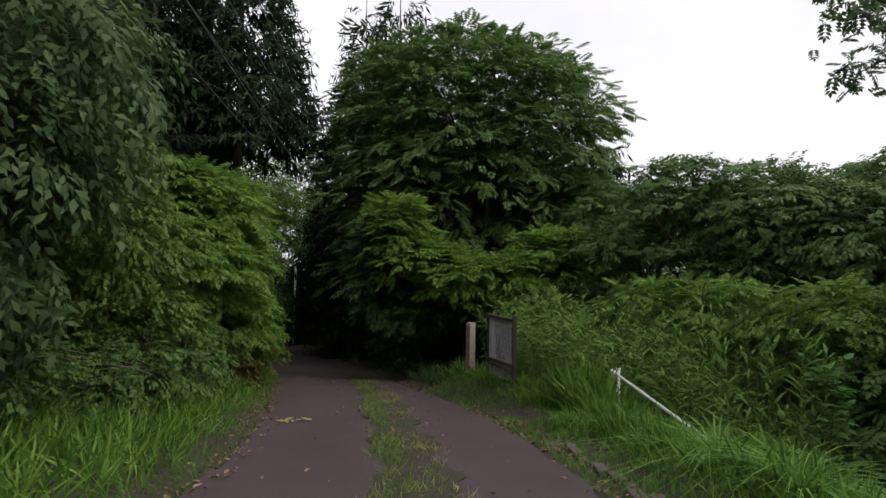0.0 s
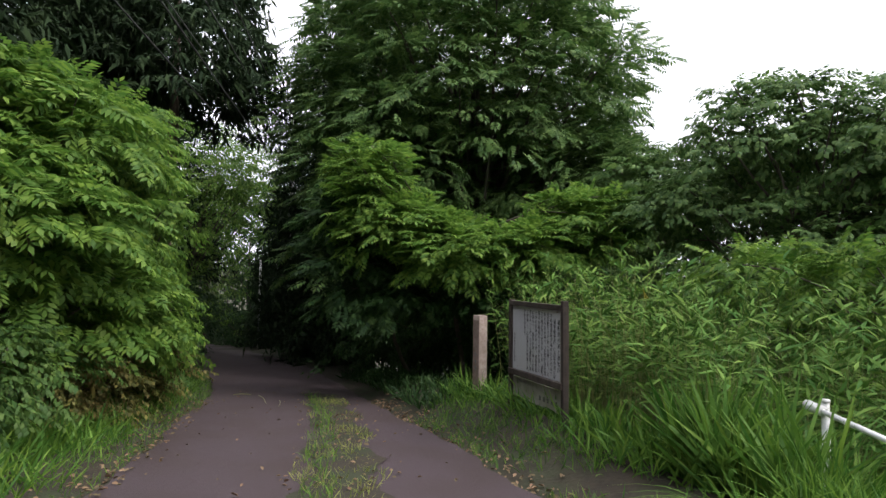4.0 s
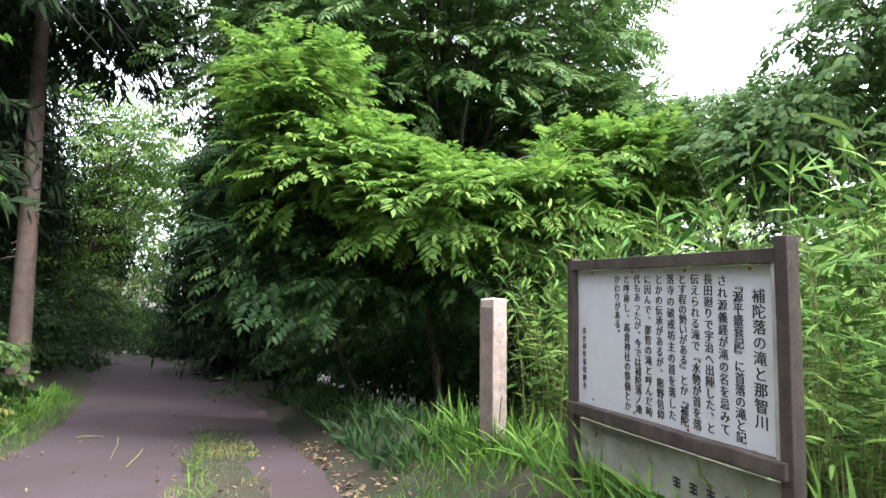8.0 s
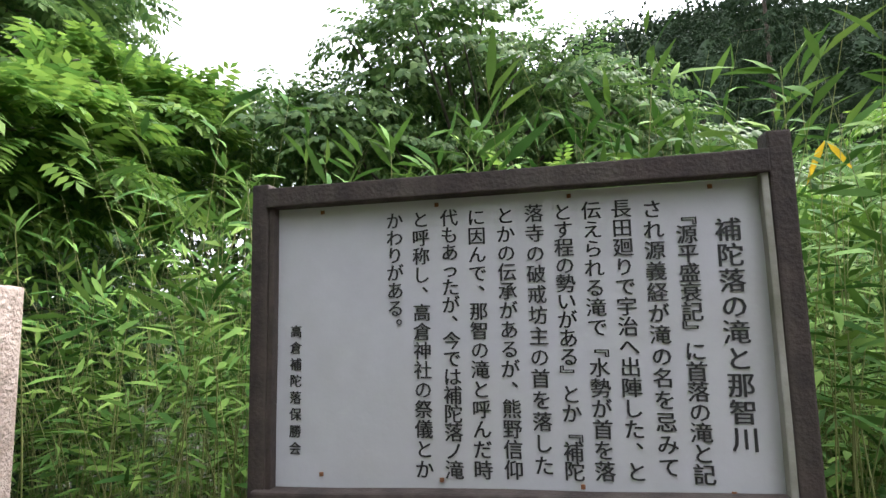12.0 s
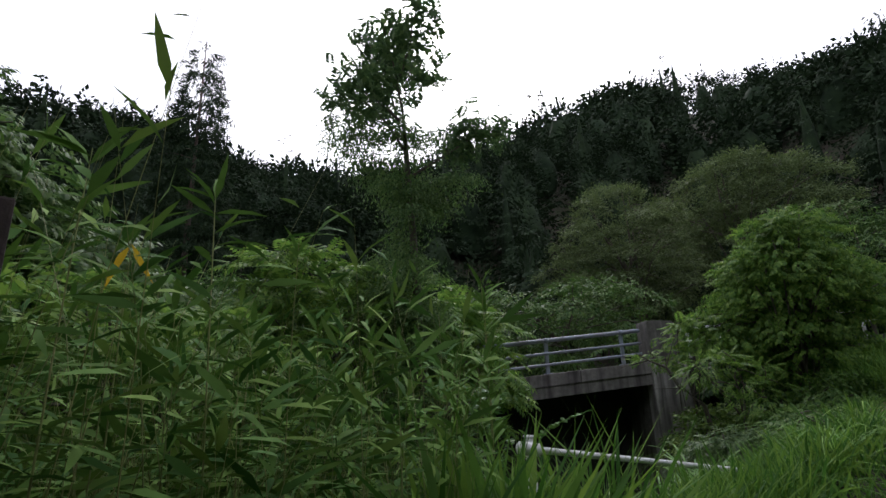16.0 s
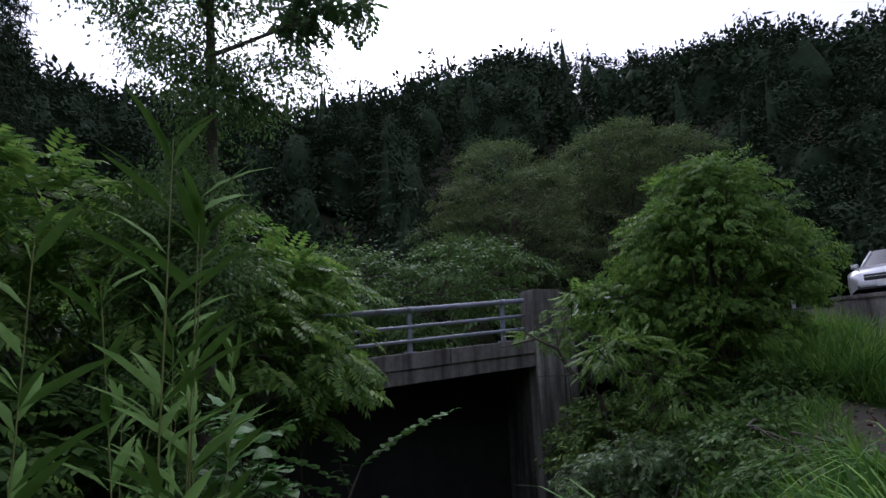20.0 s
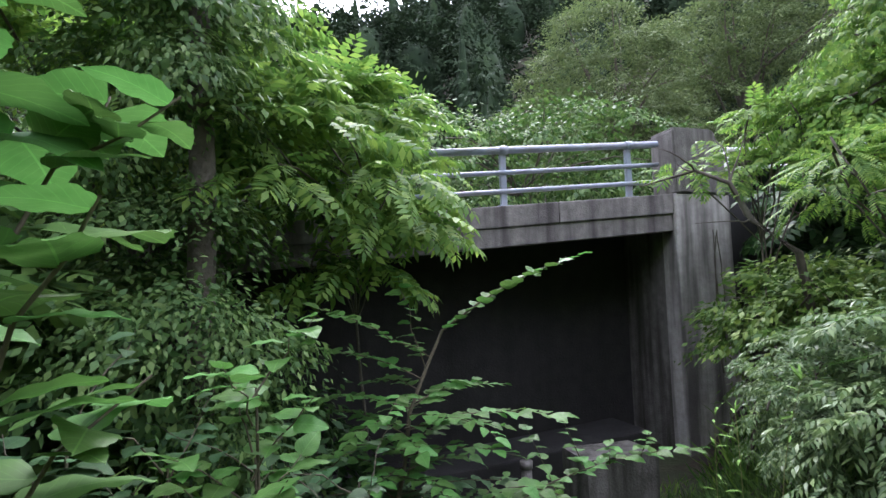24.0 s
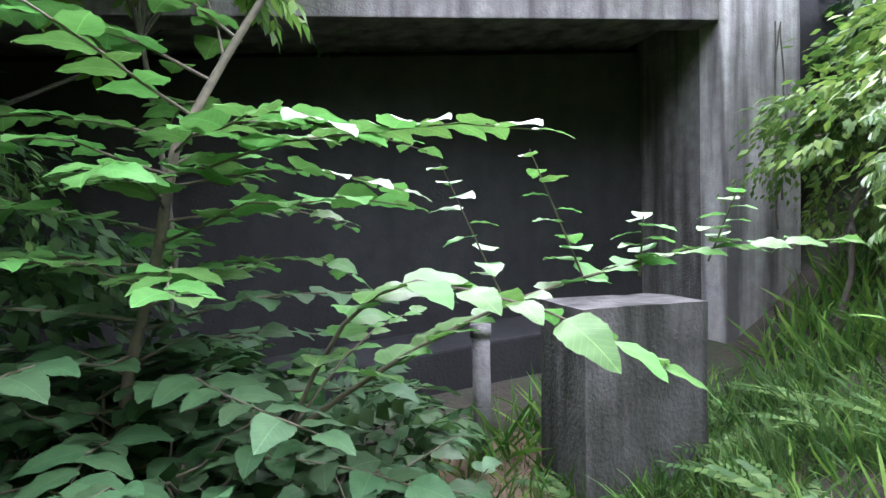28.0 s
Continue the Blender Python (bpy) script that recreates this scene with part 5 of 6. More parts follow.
grass("tall_verge_grass", "tall fresh grass between the lane and the road wall", 14000, (3.2, 6.4, -3.5, 1.2), lambda x, y: (x > edge_r(y) + 0.35) & (x < 5.2 - 0.37 * y) & (x < 6.0),
      lambda x, y: 0.5 + 0.3 * (wobble(x, y, 1.7) > 0), 306, M_GRASS, width=0.35, lean=0.5)
grass("tall_verge_grass", "tall fresh grass round the white pipe", 12000, (2.0, 3.9, 6.4, 10.4), lambda x, y: (np.hypot(x - 2.88, y - 9.02) < 0.36) | (x > 2.35) & (x < 2.72) & (y > 7.2) & (y < 8.7) | (np.abs(x - 2.95) < 0.35) & (y < 9.0),
      lambda x, y: 0.32 + 0.46 * (np.hypot(x - 2.9, y - 9.02) < 0.36) + 0.16 * (x < 2.72), 307, M_GRASS, width=0.5, lean=0.3)
grass("tall_verge_grass", "rank grass above the white pipe beside the path", 9000, (2.3, 4.2, 8.6, 10.2), lambda x, y: (y > 9.3 + 0.25 * np.sin(x * 5)) & (y < 11.2 - 0.55 * x + 0.4),
      lambda x, y: 0.75 + 0.25 * (wobble(x, y, 3) > 0), 309, M_GRASS, clear=0.4, width=0.7, lean=0.35)
# blades over the hollow, its shade painted by their dark colour
grass("shade_undergrowth", "sparse undergrowth below the trees, blades coloured dark for the shade", 22000, (-4, 8, 14.6, 25), lambda x, y: (x > edge_r(y) + 0.5) & (x < edge_r(y) + 7) & (y > 15.0),
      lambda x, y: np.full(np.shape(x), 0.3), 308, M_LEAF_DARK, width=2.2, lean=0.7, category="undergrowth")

# ------------------------------------------------------------------ lane details
strip_ys = np.arange(2.0, 19.6, 0.2)
tagged(put("lane_soil_strip", ribbon("lane_soil_strip", strip_ys, lambda y: strip_mid(y) - 0.36 - 0.1 * np.sin(y * 2.7) - 0.06 * np.sin(y * 9), lambda y: strip_mid(y) + 0.42 + 0.12 * np.sin(y * 3.3 + 1) + 0.05 * np.sin(y * 11),
                                     lambda x, y: lane_z(y) + 0.016 + 0.012 * wobble(x, y, 0.9) + 0.006 * wobble(x, y, 9), M_SOIL, 5)), "strip of moss and dirt worn into the asphalt", "soil", kind="structure")


def litter(name, label, n, x, y, z, seed, mat=M_LITTER, size=(0.035, 0.085)):
    rng = np.random.default_rng(seed)
    D = np.stack([rng.normal(0, 1, n), rng.normal(0, 1, n), rng.normal(0, 0.12, n)], -1)
    v, f = scatter(t_leaf(0.5, -0.15, 0.4), np.stack([x, y, z + rng.uniform(0.004, 0.02, n)], -1), D, rng.uniform(*size, n), rng, tilt=0.3)
    return tagged(put(name, mesh_from(name, v, f, mat)), label, "leaf litter", kind="stuff")


lr = np.random.default_rng(401)
n = 2300
ly = lr.uniform(-4, 18, n)
side = lr.random(n)
lx = np.where(side < 0.5, edge_r(ly) + np.abs(lr.normal(0, 0.26, n)) + np.where((ly < 4.4) & (lr.random(n) < 0.4), 0.85, 0.0), np.where(side < 0.85, edge_l(ly) - lr.normal(0.05, 0.16, n), strip_mid(ly) + lr.normal(0, 0.4, n)))
lz = np.where((lx > edge_l(ly)) & (lx < edge_r(ly)), lane_z(ly) + 0.014, ground(lx, ly) + 0.02)
litter("leaf_litter", "dry brown leaves gathered along the edges of the lane", n, lx, ly, lz, 402)
n = 160
ly = lr.uniform(1, 22, n)
lx = edge_l(ly) + (edge_r(ly) - edge_l(ly)) * lr.random(n)
litter("scattered_leaf_litter", "single dry leaves scattered on the asphalt", n, lx, ly, lane_z(ly) + 0.014, 403, size=(0.03, 0.07))


def leaf_shape(width, seed, teeth=True, mat=M_SAPLING):
    """A toothed ovate leaf along +x, length 1, folded along its midrib and bent down at the tip."""
    rng = np.random.default_rng(seed)
    c = 15
    k = np.linspace(0, 1, c)
    half = width * 0.5 * np.sin(np.pi * k ** 0.62) ** 0.62 * (1 - 0.4 * k ** 4)
    half[0] = half[-1] = 0
    if teeth:
        half[1:-1] *= 1 + 0.03 * np.where(np.arange(c - 2) % 2, 1, -1)
    z = 0.05 * np.sin(np.pi * k) - (0.05 + 0.1 * rng.random()) * k * k
    ripple = 0.018 * np.sin(k * 17 + rng.uniform(0, 6))
    mid = np.stack([k, np.zeros(c), z], -1)
    up = np.stack([k - 0.02 * np.sin(np.pi * k), half, z + half * 0.07 + ripple], -1)
    dn = np.stack([k - 0.02 * np.sin(np.pi * k), -half, z + half * 0.07 - ripple], -1)
    V = np.concatenate([mid, up, dn])
    F = [[i, i + 1, c + i + 1, c + i] for i in range(c - 1)] + [[i + 1, i, 2 * c + i, 2 * c + i + 1] for i in range(c - 1)]
    return mesh_from("leaf", V, np.array(F), mat, smooth=True)


LEAVES = [leaf_shape(0.66, 1), leaf_shape(0.74, 2), leaf_shape(0.6, 3)]
SHADED_LEAVES = [leaf_shape(0.68, k, mat=M_SAPLING_SHADED) for k in (4, 5, 6)]


def leafy_branch(root, pts, r0, rng, count, size, start=0.12, hang=0.06, up=0.0, kinds=LEAVES, tip=0.22):
    """A branch part with alternate leaves, each a part of it. pts in the root's space."""
    P = np.asarray(pts, float)
    br = put("branch", tubes("branch", [(P, np.linspace(r0, 0.002, len(P)))], M_TWIG, 6), root)
    seg = np.linspace(0, 1, len(P))
    for i in range(count):
        k = start + (1 - start) * (i + 0.5) / count
        q = np.array([np.interp(k, seg, P[:, j]) for j in range(3)])
        q2 = np.array([np.interp(min(1, k + 0.05), seg, P[:, j]) for j in range(3)])
        d = Vector(q2 - q if k < 0.97 else q - P[-2]).normalized()
        side = Vector((-d.y, d.x, 0)).normalized() * (1 if i % 2 else -1)
        way = d * rng.uniform(0.35, 0.8) + side * rng.uniform(0.7, 1.0) + Vector((0, 0, up - hang * rng.uniform(0, 1)))
        if abs(d.z) > 0.6:
            way = Vector((math.cos(i * 2.6), math.sin(i * 2.6), rng.uniform(-0.15, 0.2)))
        elif i == count - 1:
            way = d
        way.normalize()
        zed = (Vector((0, 0, 1)) + Vector(rng.normal(0, tip, 3))).normalized()
        yy = zed.cross(way).normalized()
        zed = way.cross(yy)
        s = size * rng.uniform(0.7, 1.15) * (1 - 0.25 * k)
        m = Matrix((way, yy, zed)).transposed().to_4x4()
        lf = put("leaf", kinds[int(rng.integers(3))], br)
        lf.matrix_basis = Matrix.Translation(q) @ m @ Matrix.Scale(s, 4)
    return br


def arc(a, b, rise, n=8, rng=None):
    t = np.linspace(0, 1, n)[:, None]
    a, b = np.asarray(a, float), np.asarray(b, float)
    out = a + (b - a) * t + np.array([0, 0, rise]) * np.sin(np.pi * t)
    if rng is not None:
        out[1:-1] += rng.normal(0, 0.015, (n - 2, 3))
    return out


def gully_sapling():
    rng = np.random.default_rng(501)
    base = np.array((8.2, 5.75, G(8.2, 5.75)))
    root = thing("sapling", tuple(base), 0, "slender green sapling with toothed leaves in flat layers before the bridge", "sapling")
    mid, high, tip = np.array((8.31, 5.33, -1.15)), np.array((8.32, 4.99, -0.53)), np.array((7.77, 3.92, 0.07))
    stem = np.concatenate([arc((0, 0, -0.1), mid - base, 0.0, 7, rng), arc(mid - base, high - base, 0.02, 5)[1:]])
    put("stem", tubes("stem", [(stem, np.linspace(0.022, 0.012, len(stem)))], M_TWIG, 8), root)
    leafy_branch(root, arc(high - base, tip - base, 0.08, 9), 0.012, rng, 24, 0.21, 0.0, tip=0.3)
    leafy_branch(root, arc((high + mid) / 2 - base, np.array((8.75, 5.15, -0.05)) - base, 0.03, 6, rng), 0.006, rng, 14, 0.2, tip=0.3)
    spec = [((8.33, 5.2, -0.9), (8.95, 6.3, -0.62), 0.1, 18), ((8.3, 5.3, -1.1), (8.5, 4.5, -1.0), 0.05, 14), ((8.32, 5.1, -0.75), (8.55, 6.0, -0.3), 0.03, 12), ((8.28, 5.4, -1.25), (7.45, 4.5, -1.15), 0.08, 17)]
    for a, b, rise, k in spec:
        leafy_branch(root, arc(np.array(a) - base, np.array(b) - base, rise, 7, rng), 0.007, rng, k * 6 // 5, 0.21, 0.06)
    for i in range(36):
        z = -0.98 - 1.25 * (i / 35) ** 0.9
        a = i * 2.4
        k = np.interp(z, stem[:, 2] + base[2], np.arange(len(stem)))
        st = np.array([np.interp(k, np.arange(len(stem)), stem[:, j]) for j in range(3)])
        L = rng.uniform(0.6, 1.05)
        e = st + np.array((math.cos(a) * L, math.sin(a) * L, rng.uniform(-0.06, 0.1)))
        # lower layers take the leaves with shade in their colour
        leafy_branch(root, arc(st, e, 0.06, 6, rng), 0.006, rng, 13, 0.18, 0.1, kinds=LEAVES if z > -1.7 else SHADED_LEAVES)
    return root


gully_sapling()


def low_sapling():
    rng = np.random.default_rng(502)
    base = np.array((8.0, 5.15, G(8.0, 5.15)))
    root = thing("sapling", tuple(base), 0, "low arching sapling with pale heart-shaped leaves over the stream bed", "sapling")
    a, m, b = np.array((7.97, 5.1, -2.06)), np.array((7.62, 4.48, -1.67)), np.array((7.05, 3.4, -1.5))
    stem = arc((0, 0, -0.1), a - base, 0.0, 5)
    put("stem", tubes("stem", [(stem, np.linspace(0.016, 0.011, 5))], M_TWIG, 8), root)
    run = np.concatenate([arc(a - base, m - base, 0.03, 5), arc(m - base, b - base, 0.06, 6)[1:]])
    leafy_branch(root, run, 0.01, rng, 28, 0.2, 0.15)
    for s, e in (((7.63, 4.5, -1.66), (7.74, 4.66, -1.22)), ((7.5, 4.25, -1.62), (7.58, 4.42, -1.18)), ((7.4, 4.1, -1.6), (7.38, 4.1, -1.38)), ((7.3, 3.85, -1.56), (7.2, 3.85, -1.32))):
        leafy_branch(root, arc(np.array(s) - base, np.array(e) - base, 0.0, 5), 0.004, rng, 9, 0.15, 0.12, 0.05, tip=0.15)
    leafy_branch(root, np.concatenate([arc(a - base, np.array((7.45, 4.95, -1.56)) - base, 0.12, 5), arc(np.array((7.45, 4.95, -1.56)) - base, np.array((7.06, 4.46, -1.8)) - base, 0.04, 5)[1:]]), 0.008, rng, 19, 0.22, 0.1, 0.3)
    leafy_branch(root, arc(a - base, np.array((8.15, 4.5, -1.75)) - base, 0.08, 6), 0.006, rng, 12, 0.12)
    return root


low_sapling()


def bank_sapling(at, top, label, seed, leaf, shoots, spread, kinds=SHADED_LEAVES, low=0.32):
    rng = np.random.default_rng(seed)
    base = np.array((*at, G(*at)))
    root = thing("bank_sapling", tuple(base), 0, label, "sapling")
    H = top - base[2]
    stem = arc((0, 0, -0.1), (0.05, -0.05, H * 0.9), 0.0, 7, rng)
    put("stem", tubes("stem", [(stem, np.linspace(0.012, 0.006, 7))], M_TWIG, 7), root)
    for i in range(shoots):
        h = H * (low + (0.92 - low) * i / shoots)
        a = i * 2.4 + rng.uniform(0, 0.6)
        L = spread * rng.uniform(0.6, 1.0)
        b = np.array((math.cos(a) * L, math.sin(a) * L, min(H, h + 0.22 + 0.25 * rng.random())))
        leafy_branch(root, arc((0.03, -0.03, h), b, 0.03, 6, rng), 0.005, rng, 9, leaf, 0.2, 0.3, kinds=kinds)
    return root


bank_sapling((5.52, 7.78), 0.45, "tall sapling with large soft leaves beside the path", 511, 0.2, 15, 0.34, LEAVES, 0.58)
bank_sapling((6.95, 6.95), -0.3, "leafy sapling with broad leaves on the gully bank", 512, 0.2, 16, 0.42, LEAVES)
bank_sapling((7.3, 6.3), -1.0, "leafy sapling with broad leaves on the gully bank", 513, 0.13, 12, 0.5)
bank_sapling((7.0, 7.6), -0.35, "leafy sapling with broad leaves on the gully bank", 514, 0.17, 11, 0.5)
bank_sapling((7.5, 7.2), -0.7, "leafy sapling with broad leaves on the gully bank", 518, 0.16, 12, 0.6)
bank_sapling((8.3, 6.3), -1.2, "leafy sapling with broad leaves on the gully bank", 519, 0.15, 14, 0.6)
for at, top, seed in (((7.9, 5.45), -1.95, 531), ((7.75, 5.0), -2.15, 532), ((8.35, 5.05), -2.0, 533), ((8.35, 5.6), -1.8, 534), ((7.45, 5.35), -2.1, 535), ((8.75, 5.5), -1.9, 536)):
    bank_sapling(at, top, "low sapling crowding the stream bed, leaves darkened for shade", seed, 0.13, 16, 0.5)
bank_sapling((7.8, 6.7), -0.9, "leafy sapling with broad leaves on the gully bank", 515, 0.16, 12, 0.6)


# bamboo stalks that stand singly beside the path and over the sign
LANCE_LEAF = mesh_from("leaf", t_leaf(0.14, 0.22)[0], t_leaf(0.14, 0.22)[1], M_SASA, smooth=True)
YELLOW_LEAF = mesh_from("yellow_leaf", t_leaf(0.14, 0.3)[0], t_leaf(0.14, 0.3)[1], M_YELLOW, smooth=True)


def bamboo_stalk(height, seed, leaves=13, lush=False):
    rng = np.random.default_rng(seed)
    root = thing("bamboo_stalk", (0, 0, 0), 0, "single stalk of tall bamboo grass with lance-shaped leaves", "bamboo grass", "bamboo stalks")
    t = np.linspace(0, 1, 7)
    lean = rng.normal(0, 0.1 if height < 3 else 0.035, 2)
    pts = np.stack([lean[0] * t * t * height, lean[1] * t * t * height, t * height - 0.05], -1)
    put("culm", tubes("culm", [(pts, np.linspace(0.006, 0.002, 7))], M_CULM, 6), root)
    for i in range(leaves):
        k = 1 - (0.62 if lush else 0.5) * rng.random() ** 1.3 if i < leaves - 3 else 0.97
        q = np.array([np.interp(k, t, pts[:, j]) for j in range(3)])
        a = rng.uniform(0, 6.28)
        way = Vector((math.cos(a), math.sin(a), rng.uniform(0.1, 0.5) + (0.7 if lush else 0) + 1.3 * (i > leaves - 4))).normalized()
        yy = Vector((0, 0, 1)).cross(way).normalized()
        lf = put("leaf", LANCE_LEAF, root)
        lf.matrix_basis = Matrix.Translation(q) @ Matrix((way, yy, way.cross(yy))).transposed().to_4x4() @ Matrix.Rotation(rng.normal(0, 0.5), 4, "X") @ Matrix.Scale(rng.uniform(0.15, 0.26) * (1.3 if lush else 1.0), 4)
    return root


stalk_kinds = [bamboo_stalk(2.3, 520 + i) for i in range(4)]
tall_kinds = [bamboo_stalk(3.25, 526 + i, 30, True) for i in range(3)]
sr = random.Random(7)
STALKS = [(2.9, 11.3), (3.1, 10.6), (2.6, 10.85), (2.7, 12.1), (2.3, 11.2), (2.15, 11.7), (1.95, 12.3), (1.85, 12.8), (1.75, 13.3), (2.1, 12.9), (1.65, 13.9), (1.5, 14.4), (1.7, 14.9), (2.6, 11.9),
          (4.6, 9.3), (1.3, 15.2), (2.3, 14.0), (3.0, 11.0), (1.9, 13.0), (2.0, 13.6), (2.4, 12.4), (6.9, 3.5), (6.6, 3.7), (6.5, 3.4)]
TALL = [(4.35, 8.55), (4.15, 8.62), (4.52, 8.42), (4.75, 8.4), (5.25, 8.05), (5.45, 8.3), (5.0, 8.35), (5.38, 7.95), (5.6, 8.1), (5.3, 8.6), (4.45, 8.95)]
for kinds, places in ((stalk_kinds, STALKS), (tall_kinds, TALL)):
    for i, (x, y) in enumerate(places):
        m = pose(x, y, G(x, y), sr.uniform(-3, 3), sr.uniform(-3, 3), sr.uniform(0, 360)) @ Matrix.Scale(0.62 if y < 5 else 0.75 if (x > 3.4 and y < 10 and kinds is stalk_kinds) else 1.0, 4)
        if i < len(kinds):
            kinds[i].matrix_world = m
        else:
            copy_thing(kinds[i % len(kinds)], m)
y_stalk = thing("yellowed_bamboo_stalk", (2.5, 11.54, G(2.5, 11.54)), 0, "bamboo grass stalk with two yellowed hanging leaves", "bamboo grass")
yh = 0.87 - G(2.5, 11.54)
put("culm", tubes("culm", [(np.array([(0, 0, -0.05), (0.01, 0, yh * 0.5), (0, 0, yh)]), np.array([0.005, 0.004, 0.002]))], M_CULM, 6), y_stalk)
for a, s in ((1.35, 0.2), (4.4, 0.17)):
    way = Vector((math.cos(a) * 0.45, math.sin(a) * 0.45, -0.85)).normalized()
    yy = Vector((-0.9, 0.3, 0)).cross(way).normalized()
    lf = put("yellow_leaf", YELLOW_LEAF, y_stalk, "bright yellow withered leaf")
    lf.matrix_basis = Matrix.Translation((0, 0, yh)) @ Matrix((way, yy, way.cross(yy))).transposed().to_4x4() @ Matrix.Scale(s, 4)


def t_arching(width, bend, cuts=7):
    """A long blade that rises and bends over in a smooth arc."""
    x = np.linspace(0, 1, cuts)
    w = width * np.array([0.7, 1, 1, 0.9, 0.75, 0.5, 0.06])
    z = -bend * x ** 2.8
    run = x - 0.3 * x ** 3
    v = np.stack([np.repeat(run, 2), np.stack([-w, w], -1).ravel(), np.repeat(z, 2)], -1)
    f = [t for i in range(cuts - 1) for t in ([2 * i, 2 * i + 1, 2 * i + 3], [2 * i, 2 * i + 3, 2 * i + 2])]
    return v, np.array(f)


def tuft(name, at, label, seed, count, length, mat=M_PAMPAS, spread=0.18, category="grass tuft", width=0.34):
    rng = np.random.default_rng(seed)
    base = np.array((*at, G(*at)))
    root = thing(name, tuple(base), 0, label, category)
    a = rng.uniform(0, 6.28, count)
    P = np.stack([np.cos(a), np.sin(a), np.zeros(count)], -1) * rng.uniform(0, spread, (count, 1))
    D = np.stack([np.cos(a) * 0.45, np.sin(a) * 0.45, rng.uniform(0.8, 1.9, count)], -1)
    up = np.stack([-np.cos(a), -np.sin(a), np.full(count, 0.35)], -1)
    T = t_arching(0.022 * width, 1.2)
    v, f = scatter(T, P, D, length * rng.uniform(0.6, 1.15, count), rng, up=up, tilt=0.12)
    # no blade leans over the path
    keep = (near_path(v[:, 0] + base[0], v[:, 1] + base[1]).reshape(count, -1) > (0.75 if length > 1 else 0.45)).all(1)
    f = f.reshape(count, -1, 3)[keep].reshape(-1, 3)
    if not keep.any():
        raise ValueError("tuft on the path")
    tagged(put("blade_tuft", mesh_from("blade_tuft", v, f, mat), root), kind="stuff")
    return root


for i, (x, y, c, L) in enumerate(((4.15, 6.75, 160, 1.75), (3.85, 6.3, 130, 1.7), (4.4, 6.0, 90, 0.9), (3.35, 6.6, 120, 0.9), (2.9, 5.7, 110, 0.8), (2.3, 8.3, 90, 0.6), (2.0, 8.8, 90, 0.5), (3.5, 7.9, 90, 0.6), (3.0, 4.6, 90, 0.8), (7.0, 3.9, 80, 0.5), (6.9, 4.5, 60, 0.4), (4.45, 6.7, 170, 1.9), (4.0, 6.75, 120, 1.6), (7.45, 3.75, 70, 0.6), (7.35, 4.3, 70, 0.55), (7.15, 4.75, 70, 0.5))):
    tuft("pampas_tuft", (x, y), "arching tuft of long narrow pampas grass", 540 + i, c, L)


def fern(seed):
    rng = np.random.default_rng(seed)
    root = thing("fern", (0, 0, 0), 0, "low green fern with spreading feathered fronds", "fern", "ferns on the bank")
    for i in range(9):
        a = i * 0.7 + rng.uniform(-0.2, 0.2)
        v, f = scatter(t_frond(11, 0.2, 0.3, 0.45), np.zeros((1, 3)), [[math.cos(a), math.sin(a), 0.55]], [rng.uniform(0.24, 0.4)], rng, tilt=0.1)
        put("frond", mesh_from("frond", v, f, M_LEAF_CROWN), root)
    return root


ferns = [fern(560), fern(561)]
FERNS = [(8.0, 3.45), (8.25, 3.4), (7.85, 3.75), (7.2, 3.3), (7.55, 3.0), (6.85, 3.6), (7.8, 2.6), (7.3, 2.7), (6.9, 3.0), (8.1, 2.2), (7.7, 3.35), (6.6, 4.2), (8.45, 2.0), (7.0, 4.2), (6.4, 3.1), (7.6, 2.2), (8.0, 3.0)]
for i, (x, y) in enumerate(FERNS):
    m = pose(x, y, G(x, y) + 0.02, sr.uniform(-12, 12), sr.uniform(-12, 12), sr.uniform(0, 360))
    if i < 2:
        ferns[i].matrix_world = m
    else:
        copy_thing(ferns[i % 2], m)

# shrubs round the bridge
bent = thing("bare_bent_tree", (6.85, 1.2, G(6.85, 1.2)), 0, "thin dark bent tree with bare twigs beside the pier", "small tree")
b0 = np.array((6.85, 1.2, G(6.85, 1.2)))
br_rng = np.random.default_rng(595)
spine = np.array([(6.85, 1.2, b0[2] - 0.1), (7.0, 1.42, 0.1), (7.35, 1.62, 0.48), (7.46, 1.79, 0.87), (7.73, 1.98, 1.04), (8.26, 2.23, 0.93)]) - b0
put("trunk", tubes("trunk", [(spine, np.array([0.05, 0.042, 0.034, 0.026, 0.017, 0.006]))], M_BARK, 8), bent)
for k, tip in ((2, (7.6, 1.2, 1.0)), (3, (7.3, 1.6, 1.5)), (3, (7.75, 1.6, 1.45)), (4, (7.95, 2.4, 1.3)), (2, (7.7, 2.1, 0.45)), (4, (8.05, 1.85, 1.35))):
    put("branch", tubes("branch", [(smooth_path(br_rng, spine[k], np.array(tip) - b0, 0.06, 7), np.linspace(0.013, 0.003, 7))], M_BARK, 5), bent)
tree("bridge_shrub", (9.35, 5.3, G(9.35, 5.3)), [(9.4, 5.2, 0.95, 0.6, 0.7, 0.5), (9.5, 6.1, 1.0, 0.6, 0.8, 0.7), (9.05, 4.7, 0.75, 0.22, 0.3, 0.2), (9.3, 5.4, 0.2, 0.4, 0.5, 0.3)], 62, 9, 0.26, 0.33, FROND, M_LEAF_BRIGHT, 571, "feather-leaved young tree hanging over the bridge girder", 0.022, limbs=16, category="small tree", low_limb=5)
